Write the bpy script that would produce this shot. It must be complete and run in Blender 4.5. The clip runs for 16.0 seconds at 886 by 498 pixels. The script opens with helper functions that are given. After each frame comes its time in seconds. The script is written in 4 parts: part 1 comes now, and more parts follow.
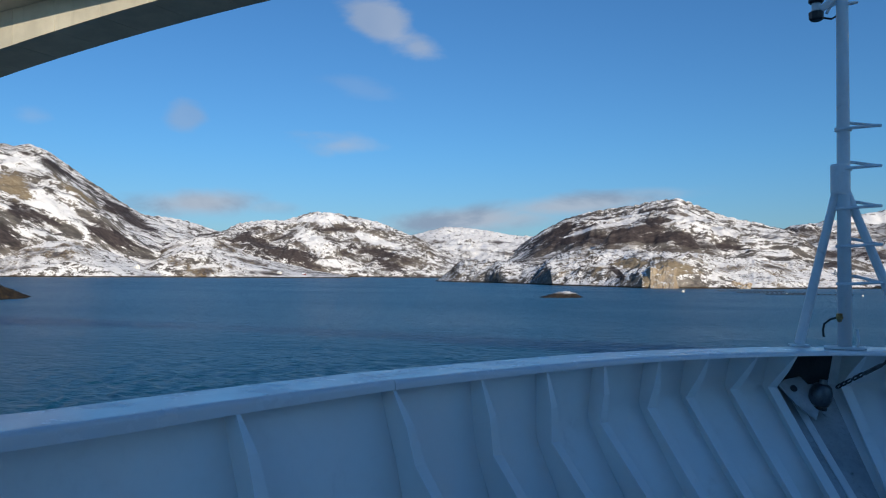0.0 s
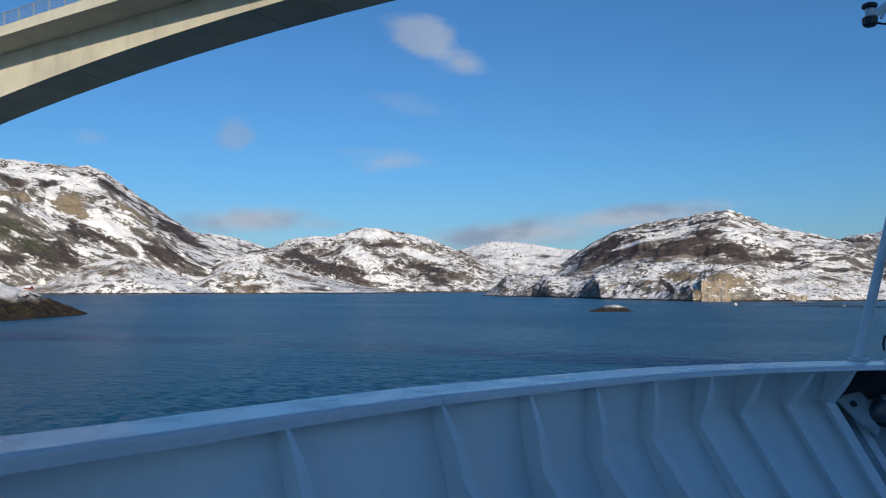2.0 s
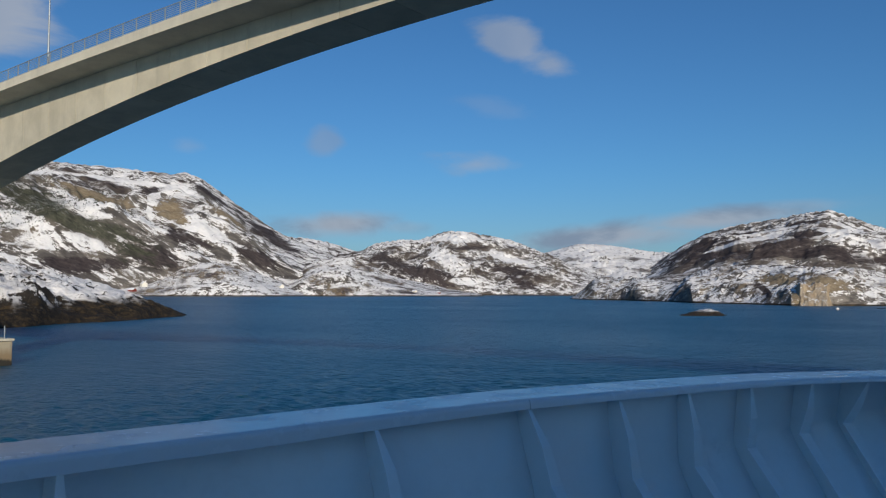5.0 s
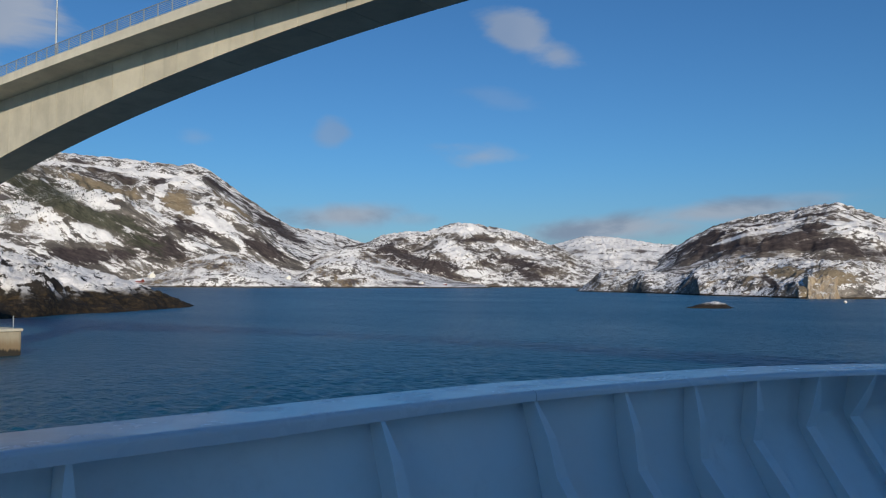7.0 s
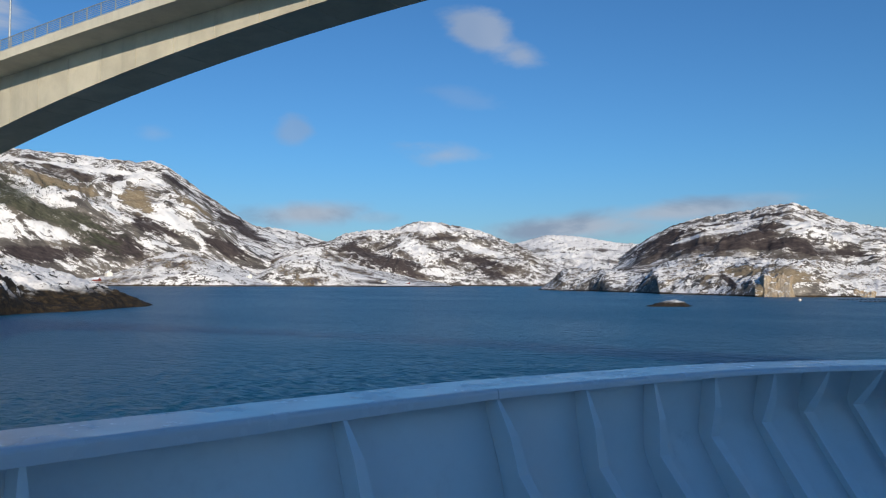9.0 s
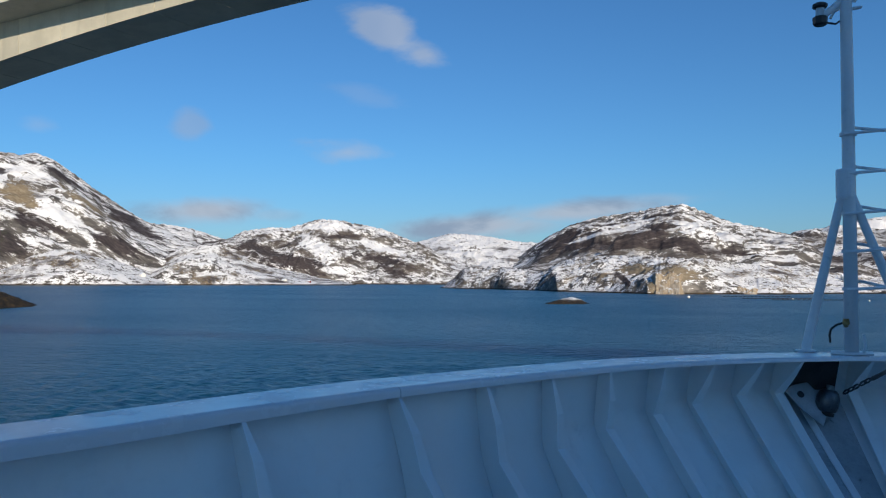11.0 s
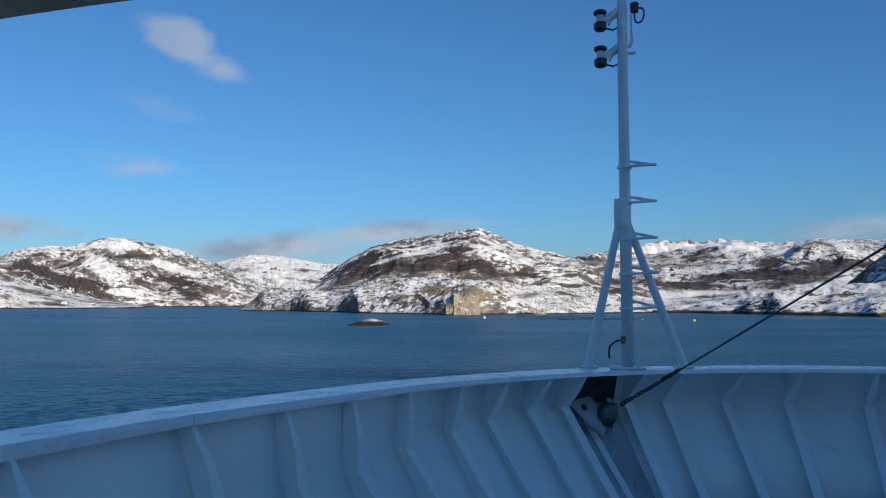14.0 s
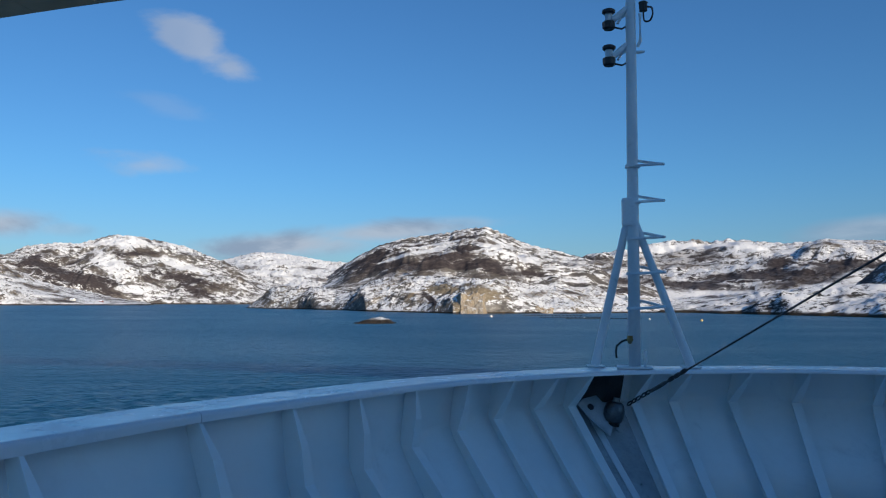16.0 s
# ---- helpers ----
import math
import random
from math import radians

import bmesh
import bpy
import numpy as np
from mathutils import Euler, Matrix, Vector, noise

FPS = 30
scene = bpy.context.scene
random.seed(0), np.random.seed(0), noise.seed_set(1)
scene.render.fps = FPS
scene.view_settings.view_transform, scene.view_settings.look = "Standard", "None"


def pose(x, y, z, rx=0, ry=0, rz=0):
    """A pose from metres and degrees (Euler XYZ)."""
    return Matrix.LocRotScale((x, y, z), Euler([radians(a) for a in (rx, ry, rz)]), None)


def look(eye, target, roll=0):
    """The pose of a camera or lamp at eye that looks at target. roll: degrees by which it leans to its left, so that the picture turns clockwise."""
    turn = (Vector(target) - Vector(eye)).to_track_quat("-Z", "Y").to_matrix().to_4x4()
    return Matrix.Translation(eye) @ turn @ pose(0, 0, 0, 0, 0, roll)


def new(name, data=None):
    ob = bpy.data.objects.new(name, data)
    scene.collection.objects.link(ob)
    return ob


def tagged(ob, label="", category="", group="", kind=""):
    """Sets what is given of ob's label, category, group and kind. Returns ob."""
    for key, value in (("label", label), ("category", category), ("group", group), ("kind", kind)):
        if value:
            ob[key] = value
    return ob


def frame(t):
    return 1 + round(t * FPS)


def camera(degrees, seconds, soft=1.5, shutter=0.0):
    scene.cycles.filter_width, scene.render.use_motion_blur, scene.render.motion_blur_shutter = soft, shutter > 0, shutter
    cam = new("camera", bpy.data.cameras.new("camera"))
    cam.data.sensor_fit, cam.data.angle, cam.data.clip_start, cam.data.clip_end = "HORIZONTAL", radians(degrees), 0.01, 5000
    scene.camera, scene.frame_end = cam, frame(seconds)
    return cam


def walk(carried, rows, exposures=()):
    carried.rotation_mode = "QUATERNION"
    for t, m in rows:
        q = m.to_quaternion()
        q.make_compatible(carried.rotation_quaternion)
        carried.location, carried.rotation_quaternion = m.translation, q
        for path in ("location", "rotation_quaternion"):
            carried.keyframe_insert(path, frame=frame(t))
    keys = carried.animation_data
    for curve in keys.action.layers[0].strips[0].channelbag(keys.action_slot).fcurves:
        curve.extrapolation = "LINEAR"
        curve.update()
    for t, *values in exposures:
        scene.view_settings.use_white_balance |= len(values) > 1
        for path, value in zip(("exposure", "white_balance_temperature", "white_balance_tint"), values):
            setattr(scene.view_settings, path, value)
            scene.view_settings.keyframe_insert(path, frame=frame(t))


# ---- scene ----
cam = camera(57.5, 16.0, soft=1.2)
EYE = 9.0          # camera height above the sea
TURNS = (          # seconds, yaw, pitch, roll
    (0, 13.84, 1.81, -0.40),
    (0.5, 14.58, 2.14, -0.31),
    (1, 15.87, 2.37, -0.21),
    (1.5, 16.77, 2.66, -0.03),
    (2, 17.17, 2.84, 0.02),
    (2.5, 17.80, 2.99, -0.05),
    (3, 19.54, 3.14, 0.25),
    (3.5, 20.17, 3.24, 0.08),
    (4, 20.89, 3.18, 0.15),
    (4.5, 22.10, 3.16, -0.00),
    (5, 23.28, 3.05, -0.12),
    (7.5, 23.74, 2.39, -0.28),
    (8, 23.17, 2.40, -0.39),
    (8.5, 22.38, 2.44, -0.40),
    (10.8, 14.84, 2.17, -0.09),
    (11, 14.19, 2.29, -0.16),
    (11.5, 10.92, 2.98, 0.21),
    (12, 8.64, 3.69, 0.14),
    (12.5, 6.86, 3.82, 0.21),
    (13, 4.38, 3.91, 0.39),
    (13.5, 2.07, 3.89, 0.54),
    (14, 0.21, 3.83, 0.12),
    (14.5, -0.00, 3.98, 0.00),
    (15, 0.07, 3.81, -0.23),
    (15.5, -0.31, 3.81, -0.37),
    (16, 0.70, 3.73, -0.18),
)
EXPOSURE = ((0.0, -0.03), (2.0, -0.06), (3.5, -0.18), (5.0, -0.36), (7.5, -0.28), (8.5, -0.14), (11.0, 0.0), (16.0, 0.02))
walk(cam, [(t, pose(0, 0, EYE, 90 + p, r, y)) for t, y, p, r in TURNS], EXPOSURE)

# ---------------------------------------------------------------- light
SUN_AZ, SUN_EL = -146.0, 20.0      # degrees left of +y, and above the horizon
sun_way = Vector((-math.sin(radians(SUN_AZ)) * math.cos(radians(SUN_EL)),
                  math.cos(radians(SUN_AZ)) * math.cos(radians(SUN_EL)), math.sin(radians(SUN_EL))))
sun = new("sun", bpy.data.lights.new("sun", "SUN"))
sun.data.energy, sun.data.angle, sun.data.color = 4.75, radians(0.53), (1.0, 0.87, 0.70)
sun.matrix_world = look((0, 0, 60), Vector((0, 0, 60)) - sun_way)

world = bpy.data.worlds.new("sky")
scene.world = world
world.use_nodes = True
wt = world.node_tree
wt.nodes.clear()


def node(tree, kind, x=None, **values):
    n = tree.nodes.new(kind)
    for key, value in values.items():
        if key in n.inputs:
            n.inputs[key].default_value = value
    return n


def math_node(tree, op, a, b=None, clamp=False):
    n = tree.nodes.new("ShaderNodeMath")
    n.operation, n.use_clamp = op, clamp
    for i, v in enumerate((a, b)):
        if v is None:
            continue
        if isinstance(v, (int, float)):
            n.inputs[i].default_value = v
        else:
            tree.links.new(v, n.inputs[i])
    return n.outputs[0]


def smooth(tree, value, lo, hi, to0=0.0, to1=1.0):
    n = tree.nodes.new("ShaderNodeMapRange")
    n.interpolation_type = "SMOOTHSTEP"
    tree.links.new(value, n.inputs[0])
    for i, v in enumerate((lo, hi, to0, to1)):
        n.inputs[i + 1].default_value = v
    return n.outputs[0]


def noise_node(tree, vec, scale, detail=5.0, rough=0.55, distort=0.0):
    n = tree.nodes.new("ShaderNodeTexNoise")
    n.inputs["Scale"].default_value = scale
    n.inputs["Detail"].default_value = detail
    n.inputs["Roughness"].default_value = rough
    n.inputs["Distortion"].default_value = distort
    if vec is not None:
        tree.links.new(vec, n.inputs["Vector"])
    return n.outputs["Fac"]


def mix(tree, fac, a, b, blend="MIX"):
    n = tree.nodes.new("ShaderNodeMix")
    n.data_type, n.blend_type = "RGBA", blend
    for sock, v in ((n.inputs[0], fac), (n.inputs[6], a), (n.inputs[7], b)):
        if isinstance(v, (int, float)):
            sock.default_value = v
        elif isinstance(v, (tuple, list)):
            sock.default_value = (*v[:3], 1.0)
        else:
            tree.links.new(v, sock)
    return n.outputs[2]


sky = wt.nodes.new("ShaderNodeTexSky")
sky.sky_type = "NISHITA"
sky.sun_disc = False
sky.sun_elevation = radians(SUN_EL)
sky.sun_rotation = radians(-SUN_AZ)
sky.air_density, sky.dust_density, sky.ozone_density, sky.altitude = 1.0, 0.5, 3.0, 0
coords = wt.nodes.new("ShaderNodeTexCoord")
layers = wt.nodes.new("ShaderNodeMapping")
layers.inputs["Scale"].default_value = (1.0, 1.0, 2.4)
wt.links.new(coords.outputs["Generated"], layers.inputs["Vector"])
cloud_noise = noise_node(wt, layers.outputs[0], 9.0, 6.0, 0.56, 0.3)

# clouds: azimuth to the left, elevation, half width, half height in degrees, tilt, density
CLOUDS = ((18.6, 17.5, 2.9, 1.3, -24, 0.70), (15.9, 15.9, 2.2, 1.1, -10, 0.65), (20.6, 13.3, 3.4, 0.8, -10, 0.16),
          (31.5, 10.6, 1.3, 1.0, 0, 0.46), (21.0, 9.0, 3.0, 0.9, 0, 0.52), (41.0, 9.8, 1.6, 0.7, 0, 0.22),
          (30.6, 4.75, 4.8, 1.15, 3, 1.0), (26.2, 4.6, 2.6, 0.6, 0, 0.4), (11.5, 3.9, 8.0, 1.1, 4, 1.0),
          (4.5, 4.9, 8.0, 1.0, 4, 0.95), (0.0, 5.5, 5.0, 0.7, 2, 0.5), (-27.0, 4.6, 4.5, 1.0, 6, 0.7), (54.5, 16.0, 5.0, 4.2, 20, 0.85),
          (52.0, 11.0, 4.0, 1.2, 0, 0.3))
density = None
for az, el, hw, hh, lean, dense in CLOUDS:
    turn = wt.nodes.new("ShaderNodeVectorRotate")
    turn.rotation_type = "Z_AXIS"
    turn.inputs["Angle"].default_value = radians(-az)
    wt.links.new(coords.outputs["Generated"], turn.inputs["Vector"])
    mp = wt.nodes.new("ShaderNodeMapping")
    mp.vector_type = "TEXTURE"
    mp.inputs["Location"].default_value = (0, math.cos(radians(el)), math.sin(radians(el)))
    mp.inputs["Rotation"].default_value = (0, radians(-lean), 0)
    mp.inputs["Scale"].default_value = (radians(hw), 1.0, radians(hh))
    wt.links.new(turn.outputs[0], mp.inputs["Vector"])
    ln = wt.nodes.new("ShaderNodeVectorMath")
    ln.operation = "LENGTH"
    wt.links.new(mp.outputs[0], ln.inputs[0])
    edge = math_node(wt, "ADD", ln.outputs["Value"], math_node(wt, "MULTIPLY", math_node(wt, "SUBTRACT", cloud_noise, 0.5), 2.6 if el > 8 else 1.5))
    d = math_node(wt, "MULTIPLY", smooth(wt, edge, 1.15, 0.25), dense)
    density = d if density is None else math_node(wt, "MAXIMUM", density, d)
sky_scale = node(wt, "ShaderNodeVectorMath")
sky_scale.operation = "MULTIPLY"
wt.links.new(sky.outputs[0], sky_scale.inputs[0])
sky_scale.inputs[1].default_value = (0.425, 0.80, 1.12)      # clear cold winter blue
# paler and less green towards the horizon; low clouds are greyer than the high ones
height = wt.nodes.new("ShaderNodeSeparateXYZ")
wt.links.new(coords.outputs["Generated"], height.inputs[0])
haze = node(wt, "ShaderNodeVectorMath")
haze.operation = "MULTIPLY"
wt.links.new(sky_scale.outputs[0], haze.inputs[0])
haze.inputs[1].default_value = (1.16, 0.91, 0.90)
clear = mix(wt, smooth(wt, height.outputs[2], 0.16, 0.02), sky_scale.outputs[0], haze.outputs[0])
low_cloud = mix(wt, smooth(wt, cloud_noise, 0.38, 0.62), (2.6, 3.5, 4.8), (4.1, 4.9, 6.0))
high_cloud = mix(wt, smooth(wt, noise_node(wt, coords.outputs["Generated"], 5.0, 3.0), 0.35, 0.65), (3.1, 3.9, 5.3), (4.8, 5.3, 6.2))
cloud_shade = mix(wt, smooth(wt, height.outputs[2], 0.10, 0.17), low_cloud, high_cloud)
sky_mix = mix(wt, density, clear, cloud_shade)
bg = wt.nodes.new("ShaderNodeBackground")
bg.inputs["Strength"].default_value = 0.10
wt.links.new(sky_mix, bg.inputs["Color"])
wo = wt.nodes.new("ShaderNodeOutputWorld")
wt.links.new(bg.outputs[0], wo.inputs["Surface"])


# ---------------------------------------------------------------- materials
def material(name):
    m = bpy.data.materials.new(name)
    m.use_nodes = True
    t = m.node_tree
    b = t.nodes["Principled BSDF"]
    c = t.nodes.new("ShaderNodeTexCoord")
    return m, t, b, c.outputs["Object"]


def bump(tree, bsdf, height, strength, distance, before=None):
    n = tree.nodes.new("ShaderNodeBump")
    n.inputs["Strength"].default_value = strength
    n.inputs["Distance"].default_value = distance
    tree.links.new(height, n.inputs["Height"])
    if before is not None:
        tree.links.new(before, n.inputs["Normal"])
    if bsdf is not None:
        tree.links.new(n.outputs[0], bsdf.inputs["Normal"])
    return n.outputs[0]


def plain(name, colour, rough, metal=0.0, vary=0.15, scale=6.0, relief=0.0, dirt=None):
    m, t, b, v = material(name)
    coarse = noise_node(t, v, scale * 0.2, 4.0)
    fine = noise_node(t, v, scale * 4.0, 6.0, 0.65)
    low = tuple(c * (1 - vary) for c in colour)
    high = tuple(min(1.0, c * (1 + vary)) for c in colour)
    col = mix(t, smooth(t, coarse, 0.3, 0.7), low, high)
    col = mix(t, math_node(t, "MULTIPLY", smooth(t, fine, 0.45, 0.75), 0.35), col, tuple(c * (1 - 1.5 * vary) for c in colour))
    if dirt:
        col = mix(t, smooth(t, noise_node(t, v, scale * 0.7, 8.0, 0.7, 0.6), 0.58, 0.75, 0.0, dirt[3]), col, dirt[:3])
    t.links.new(col, b.inputs["Base Color"])
    b.inputs["Metallic"].default_value = metal
    t.links.new(smooth(t, fine, 0.2, 0.8, max(0.03, rough - 0.1), min(1.0, rough + 0.12)), b.inputs["Roughness"])
    if relief:
        bump(t, b, fine, 0.5, relief)
    return m


def concrete(name, colour, streak, tide=None):
    m, t, b, v = material(name)
    info = t.nodes.new("ShaderNodeObjectInfo")
    tone = smooth(t, info.outputs["Random"], 0.0, 1.0, 0.90, 1.06)
    patch = noise_node(t, v, 0.35, 6.0, 0.6)
    grain = noise_node(t, v, 9.0, 6.0, 0.7)
    mp = t.nodes.new("ShaderNodeMapping")
    mp.inputs["Scale"].default_value = (1.6, 1.6, 0.10)
    t.links.new(v, mp.inputs["Vector"])
    runs = noise_node(t, mp.outputs[0], 1.0, 6.0, 0.65)
    col = mix(t, smooth(t, patch, 0.3, 0.7), tuple(c * 0.88 for c in colour), tuple(c * 1.1 for c in colour))
    col = mix(t, smooth(t, runs, 0.52, 0.78, 0.0, streak), col, tuple(c * 0.45 for c in colour))
    col = mix(t, smooth(t, grain, 0.5, 0.8, 0.0, 0.25), col, tuple(c * 0.6 for c in colour))
    if tide:
        # weed and rust-brown stain up to the high-water mark
        pos = t.nodes.new("ShaderNodeSeparateXYZ")
        t.links.new(v, pos.inputs[0])
        level = math_node(t, "ADD", pos.outputs[2], math_node(t, "MULTIPLY", math_node(t, "SUBTRACT", runs, 0.5), 1.6))
        col = mix(t, smooth(t, level, tide * 1.9, tide * 0.9, 0.0, 0.75), col, (0.20, 0.13, 0.06))
        col = mix(t, smooth(t, level, tide * 0.75, tide * 0.45), col, (0.03, 0.027, 0.02))
    sc = t.nodes.new("ShaderNodeVectorMath")
    sc.operation = "SCALE"
    t.links.new(col, sc.inputs[0])
    t.links.new(tone, sc.inputs["Scale"])
    t.links.new(sc.outputs[0], b.inputs["Base Color"])
    b.inputs["Roughness"].default_value = 0.88
    bump(t, b, grain, 0.4, 0.02)
    return m


def terrain_mat(name, snow=0.5, scrub=0.5, scale=1.0, tan=0.3, shore=2.4, lean=None, band=2.2, cap=None, relief=0.7, rock=1.0, spots=(), far=1500.0):
    """Snow on rock and winter scrub: snow lies on flat and gentle ground, rock and birch show on the steep."""
    m, t, b, v = material(name)
    geo = t.nodes.new("ShaderNodeNewGeometry")
    sep = t.nodes.new("ShaderNodeSeparateXYZ")
    t.links.new(geo.outputs["Normal"], sep.inputs[0])
    mp = t.nodes.new("ShaderNodeMapping")
    if lean:
        # streaks run down the slope at a slant
        vr = t.nodes.new("ShaderNodeVectorRotate")
        vr.rotation_type = "Z_AXIS"
        vr.inputs["Angle"].default_value = radians(-lean[0])
        t.links.new(v, vr.inputs["Vector"])
        mp.vector_type = "TEXTURE"
        mp.inputs["Rotation"].default_value = (0, radians(lean[1]), 0)
        mp.inputs["Scale"].default_value = (lean[2], 1.0, 0.75)
        t.links.new(vr.outputs[0], mp.inputs["Vector"])
    else:
        mp.inputs["Scale"].default_value = (1.0, 1.0, band)
        mp.inputs["Rotation"].default_value = (0.25, 0.2, 0)
        t.links.new(v, mp.inputs["Vector"])
    w = mp.outputs[0]
    big = noise_node(t, w, 0.0075 / scale, 5.0, 0.55, 0.4)
    mid = noise_node(t, w, 0.032 / scale, 8.0, 0.68, 0.6)
    fine = noise_node(t, w, 0.13 / scale, 7.0, 0.74, 0.2)
    grit = noise_node(t, v, 0.42 / scale, 5.0, 0.75)
    rockc = mix(t, smooth(t, mid, 0.35, 0.65), (0.085 * rock, 0.078 * rock, 0.074 * rock), (0.26 * rock, 0.235 * rock, 0.205 * rock))
    rockc = mix(t, smooth(t, big, 0.5, 0.66, 0.0, tan), rockc, (0.40, 0.31, 0.19))
    bush = mix(t, smooth(t, fine, 0.35, 0.65), (0.030, 0.025, 0.028), (0.080, 0.064, 0.063))
    mask = math_node(t, "ADD", math_node(t, "MULTIPLY", big, 0.72), math_node(t, "MULTIPLY", mid, 0.28))
    scrubfac = smooth(t, mask, 0.57 - 0.2 * scrub, 0.70 - 0.2 * scrub)
    pos = t.nodes.new("ShaderNodeSeparateXYZ")
    t.links.new(v, pos.inputs[0])
    # patches of scrub (one a bluff's painted shade), conifers, bare slabs and drifted snow: azimuth, elevation, half
    # width, half height, slant
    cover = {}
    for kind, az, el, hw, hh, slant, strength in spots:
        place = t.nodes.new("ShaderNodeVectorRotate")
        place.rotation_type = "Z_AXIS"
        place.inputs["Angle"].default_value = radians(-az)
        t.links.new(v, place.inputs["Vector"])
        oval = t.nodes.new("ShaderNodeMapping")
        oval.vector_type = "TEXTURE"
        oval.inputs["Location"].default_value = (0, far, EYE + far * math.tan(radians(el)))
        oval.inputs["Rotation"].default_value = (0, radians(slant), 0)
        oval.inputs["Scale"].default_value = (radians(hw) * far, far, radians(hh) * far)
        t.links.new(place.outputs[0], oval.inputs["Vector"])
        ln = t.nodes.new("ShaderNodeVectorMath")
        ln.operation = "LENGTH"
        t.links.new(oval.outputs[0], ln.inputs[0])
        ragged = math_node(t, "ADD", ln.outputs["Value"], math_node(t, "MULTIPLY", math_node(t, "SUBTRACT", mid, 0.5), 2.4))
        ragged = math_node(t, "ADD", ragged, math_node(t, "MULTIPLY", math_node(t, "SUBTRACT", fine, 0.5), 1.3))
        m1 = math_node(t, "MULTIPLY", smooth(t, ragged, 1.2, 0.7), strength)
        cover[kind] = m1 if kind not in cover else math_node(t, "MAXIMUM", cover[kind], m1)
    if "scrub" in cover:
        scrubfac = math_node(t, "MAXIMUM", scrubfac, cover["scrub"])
    if "green" in cover:
        scrubfac = math_node(t, "MAXIMUM", scrubfac, cover["green"])
        bush = mix(t, cover["green"], bush, mix(t, smooth(t, fine, 0.4, 0.6), (0.035, 0.040, 0.026), (0.085, 0.092, 0.060)))
    if "snow" in cover:
        scrubfac = math_node(t, "MULTIPLY", scrubfac, math_node(t, "SUBTRACT", 1.0, math_node(t, "MULTIPLY", cover["snow"], 0.9)))
    bare = rockc
    if "tan" in cover:
        bare = mix(t, cover["tan"], bare, mix(t, smooth(t, fine, 0.35, 0.65), (0.20, 0.155, 0.10), (0.33, 0.27, 0.185)))
        scrubfac = math_node(t, "MULTIPLY", scrubfac, math_node(t, "SUBTRACT", 1.0, math_node(t, "MULTIPLY", cover["tan"], 0.8)))
    lie = math_node(t, "ADD", math_node(t, "MULTIPLY", sep.outputs[2], 0.9), math_node(t, "MULTIPLY", math_node(t, "SUBTRACT", mid, 0.5), 2.1))
    lie = math_node(t, "ADD", lie, math_node(t, "MULTIPLY", math_node(t, "SUBTRACT", fine, 0.5), 1.3))
    lie = math_node(t, "ADD", lie, math_node(t, "MULTIPLY", math_node(t, "SUBTRACT", grit, 0.5), 0.45))
    lie = math_node(t, "SUBTRACT", lie, math_node(t, "MULTIPLY", scrubfac, 0.12))
    if cap:
        lie = math_node(t, "ADD", lie, smooth(t, pos.outputs[2], cap[0], cap[1], 0.0, 0.16))
    if "snow" in cover:
        lie = math_node(t, "ADD", lie, math_node(t, "MULTIPLY", cover["snow"], 0.30))
    if "tan" in cover:
        lie = math_node(t, "SUBTRACT", lie, math_node(t, "MULTIPLY", cover["tan"], 0.50))
    snowfac = smooth(t, lie, 0.99 - 0.5 * snow, 1.05 - 0.5 * snow)
    # bare dark tide line just above the sea
    tide = smooth(t, math_node(t, "ADD", pos.outputs[2], math_node(t, "MULTIPLY", mid, shore)), shore * 1.42, shore)
    snowfac = math_node(t, "MULTIPLY", snowfac, math_node(t, "SUBTRACT", 1.0, tide))
    bare = mix(t, tide, bare, mix(t, smooth(t, fine, 0.42, 0.66), (0.022, 0.020, 0.018), (0.085, 0.060, 0.032)))
    snowc = mix(t, smooth(t, fine, 0.3, 0.7), (0.80, 0.80, 0.81), (0.90, 0.89, 0.87))
    # leafless birch scrub stands up through the snow, thinning out at its edges
    twigs = math_node(t, "MULTIPLY", scrubfac, smooth(t, math_node(t, "ADD", fine, math_node(t, "MULTIPLY", scrubfac, 0.35)), 0.42, 0.66, 0.25, 0.94))
    twigs = math_node(t, "MULTIPLY", twigs, math_node(t, "SUBTRACT", 1.0, tide))
    t.links.new(mix(t, twigs, mix(t, snowfac, bare, snowc), bush), b.inputs["Base Color"])
    b.inputs["Roughness"].default_value = 0.9
    b.inputs["Specular IOR Level"].default_value = 0.15
    n1 = bump(t, None, mid, 0.9, 9.0 * scale * relief)
    bump(t, b, fine, 0.9, 3.2 * scale * relief, n1)
    return m


WHITE = plain("white_ship_paint", (0.84, 0.885, 0.89), 0.38, vary=0.06, scale=3.0, relief=0.002, dirt=(0.42, 0.45, 0.48, 0.30))
MASTPAINT = plain("grey_white_mast_paint", (0.74, 0.78, 0.80), 0.42, vary=0.08, scale=8.0, relief=0.001, dirt=(0.34, 0.38, 0.41, 0.5))
GRIME = plain("blackened_greasy_steel", (0.035, 0.035, 0.036), 0.55, metal=0.2, vary=0.5, scale=18.0, relief=0.004, dirt=(0.10, 0.08, 0.06, 0.6))
STEEL = plain("dull_galvanised_steel", (0.22, 0.24, 0.25), 0.5, metal=0.7, vary=0.25, scale=20.0, relief=0.002, dirt=(0.16, 0.09, 0.05, 0.5))
DIRTY = plain("grimy_grey_paint", (0.40, 0.43, 0.45), 0.5, vary=0.3, scale=14.0, relief=0.002, dirt=(0.06, 0.055, 0.05, 0.9))
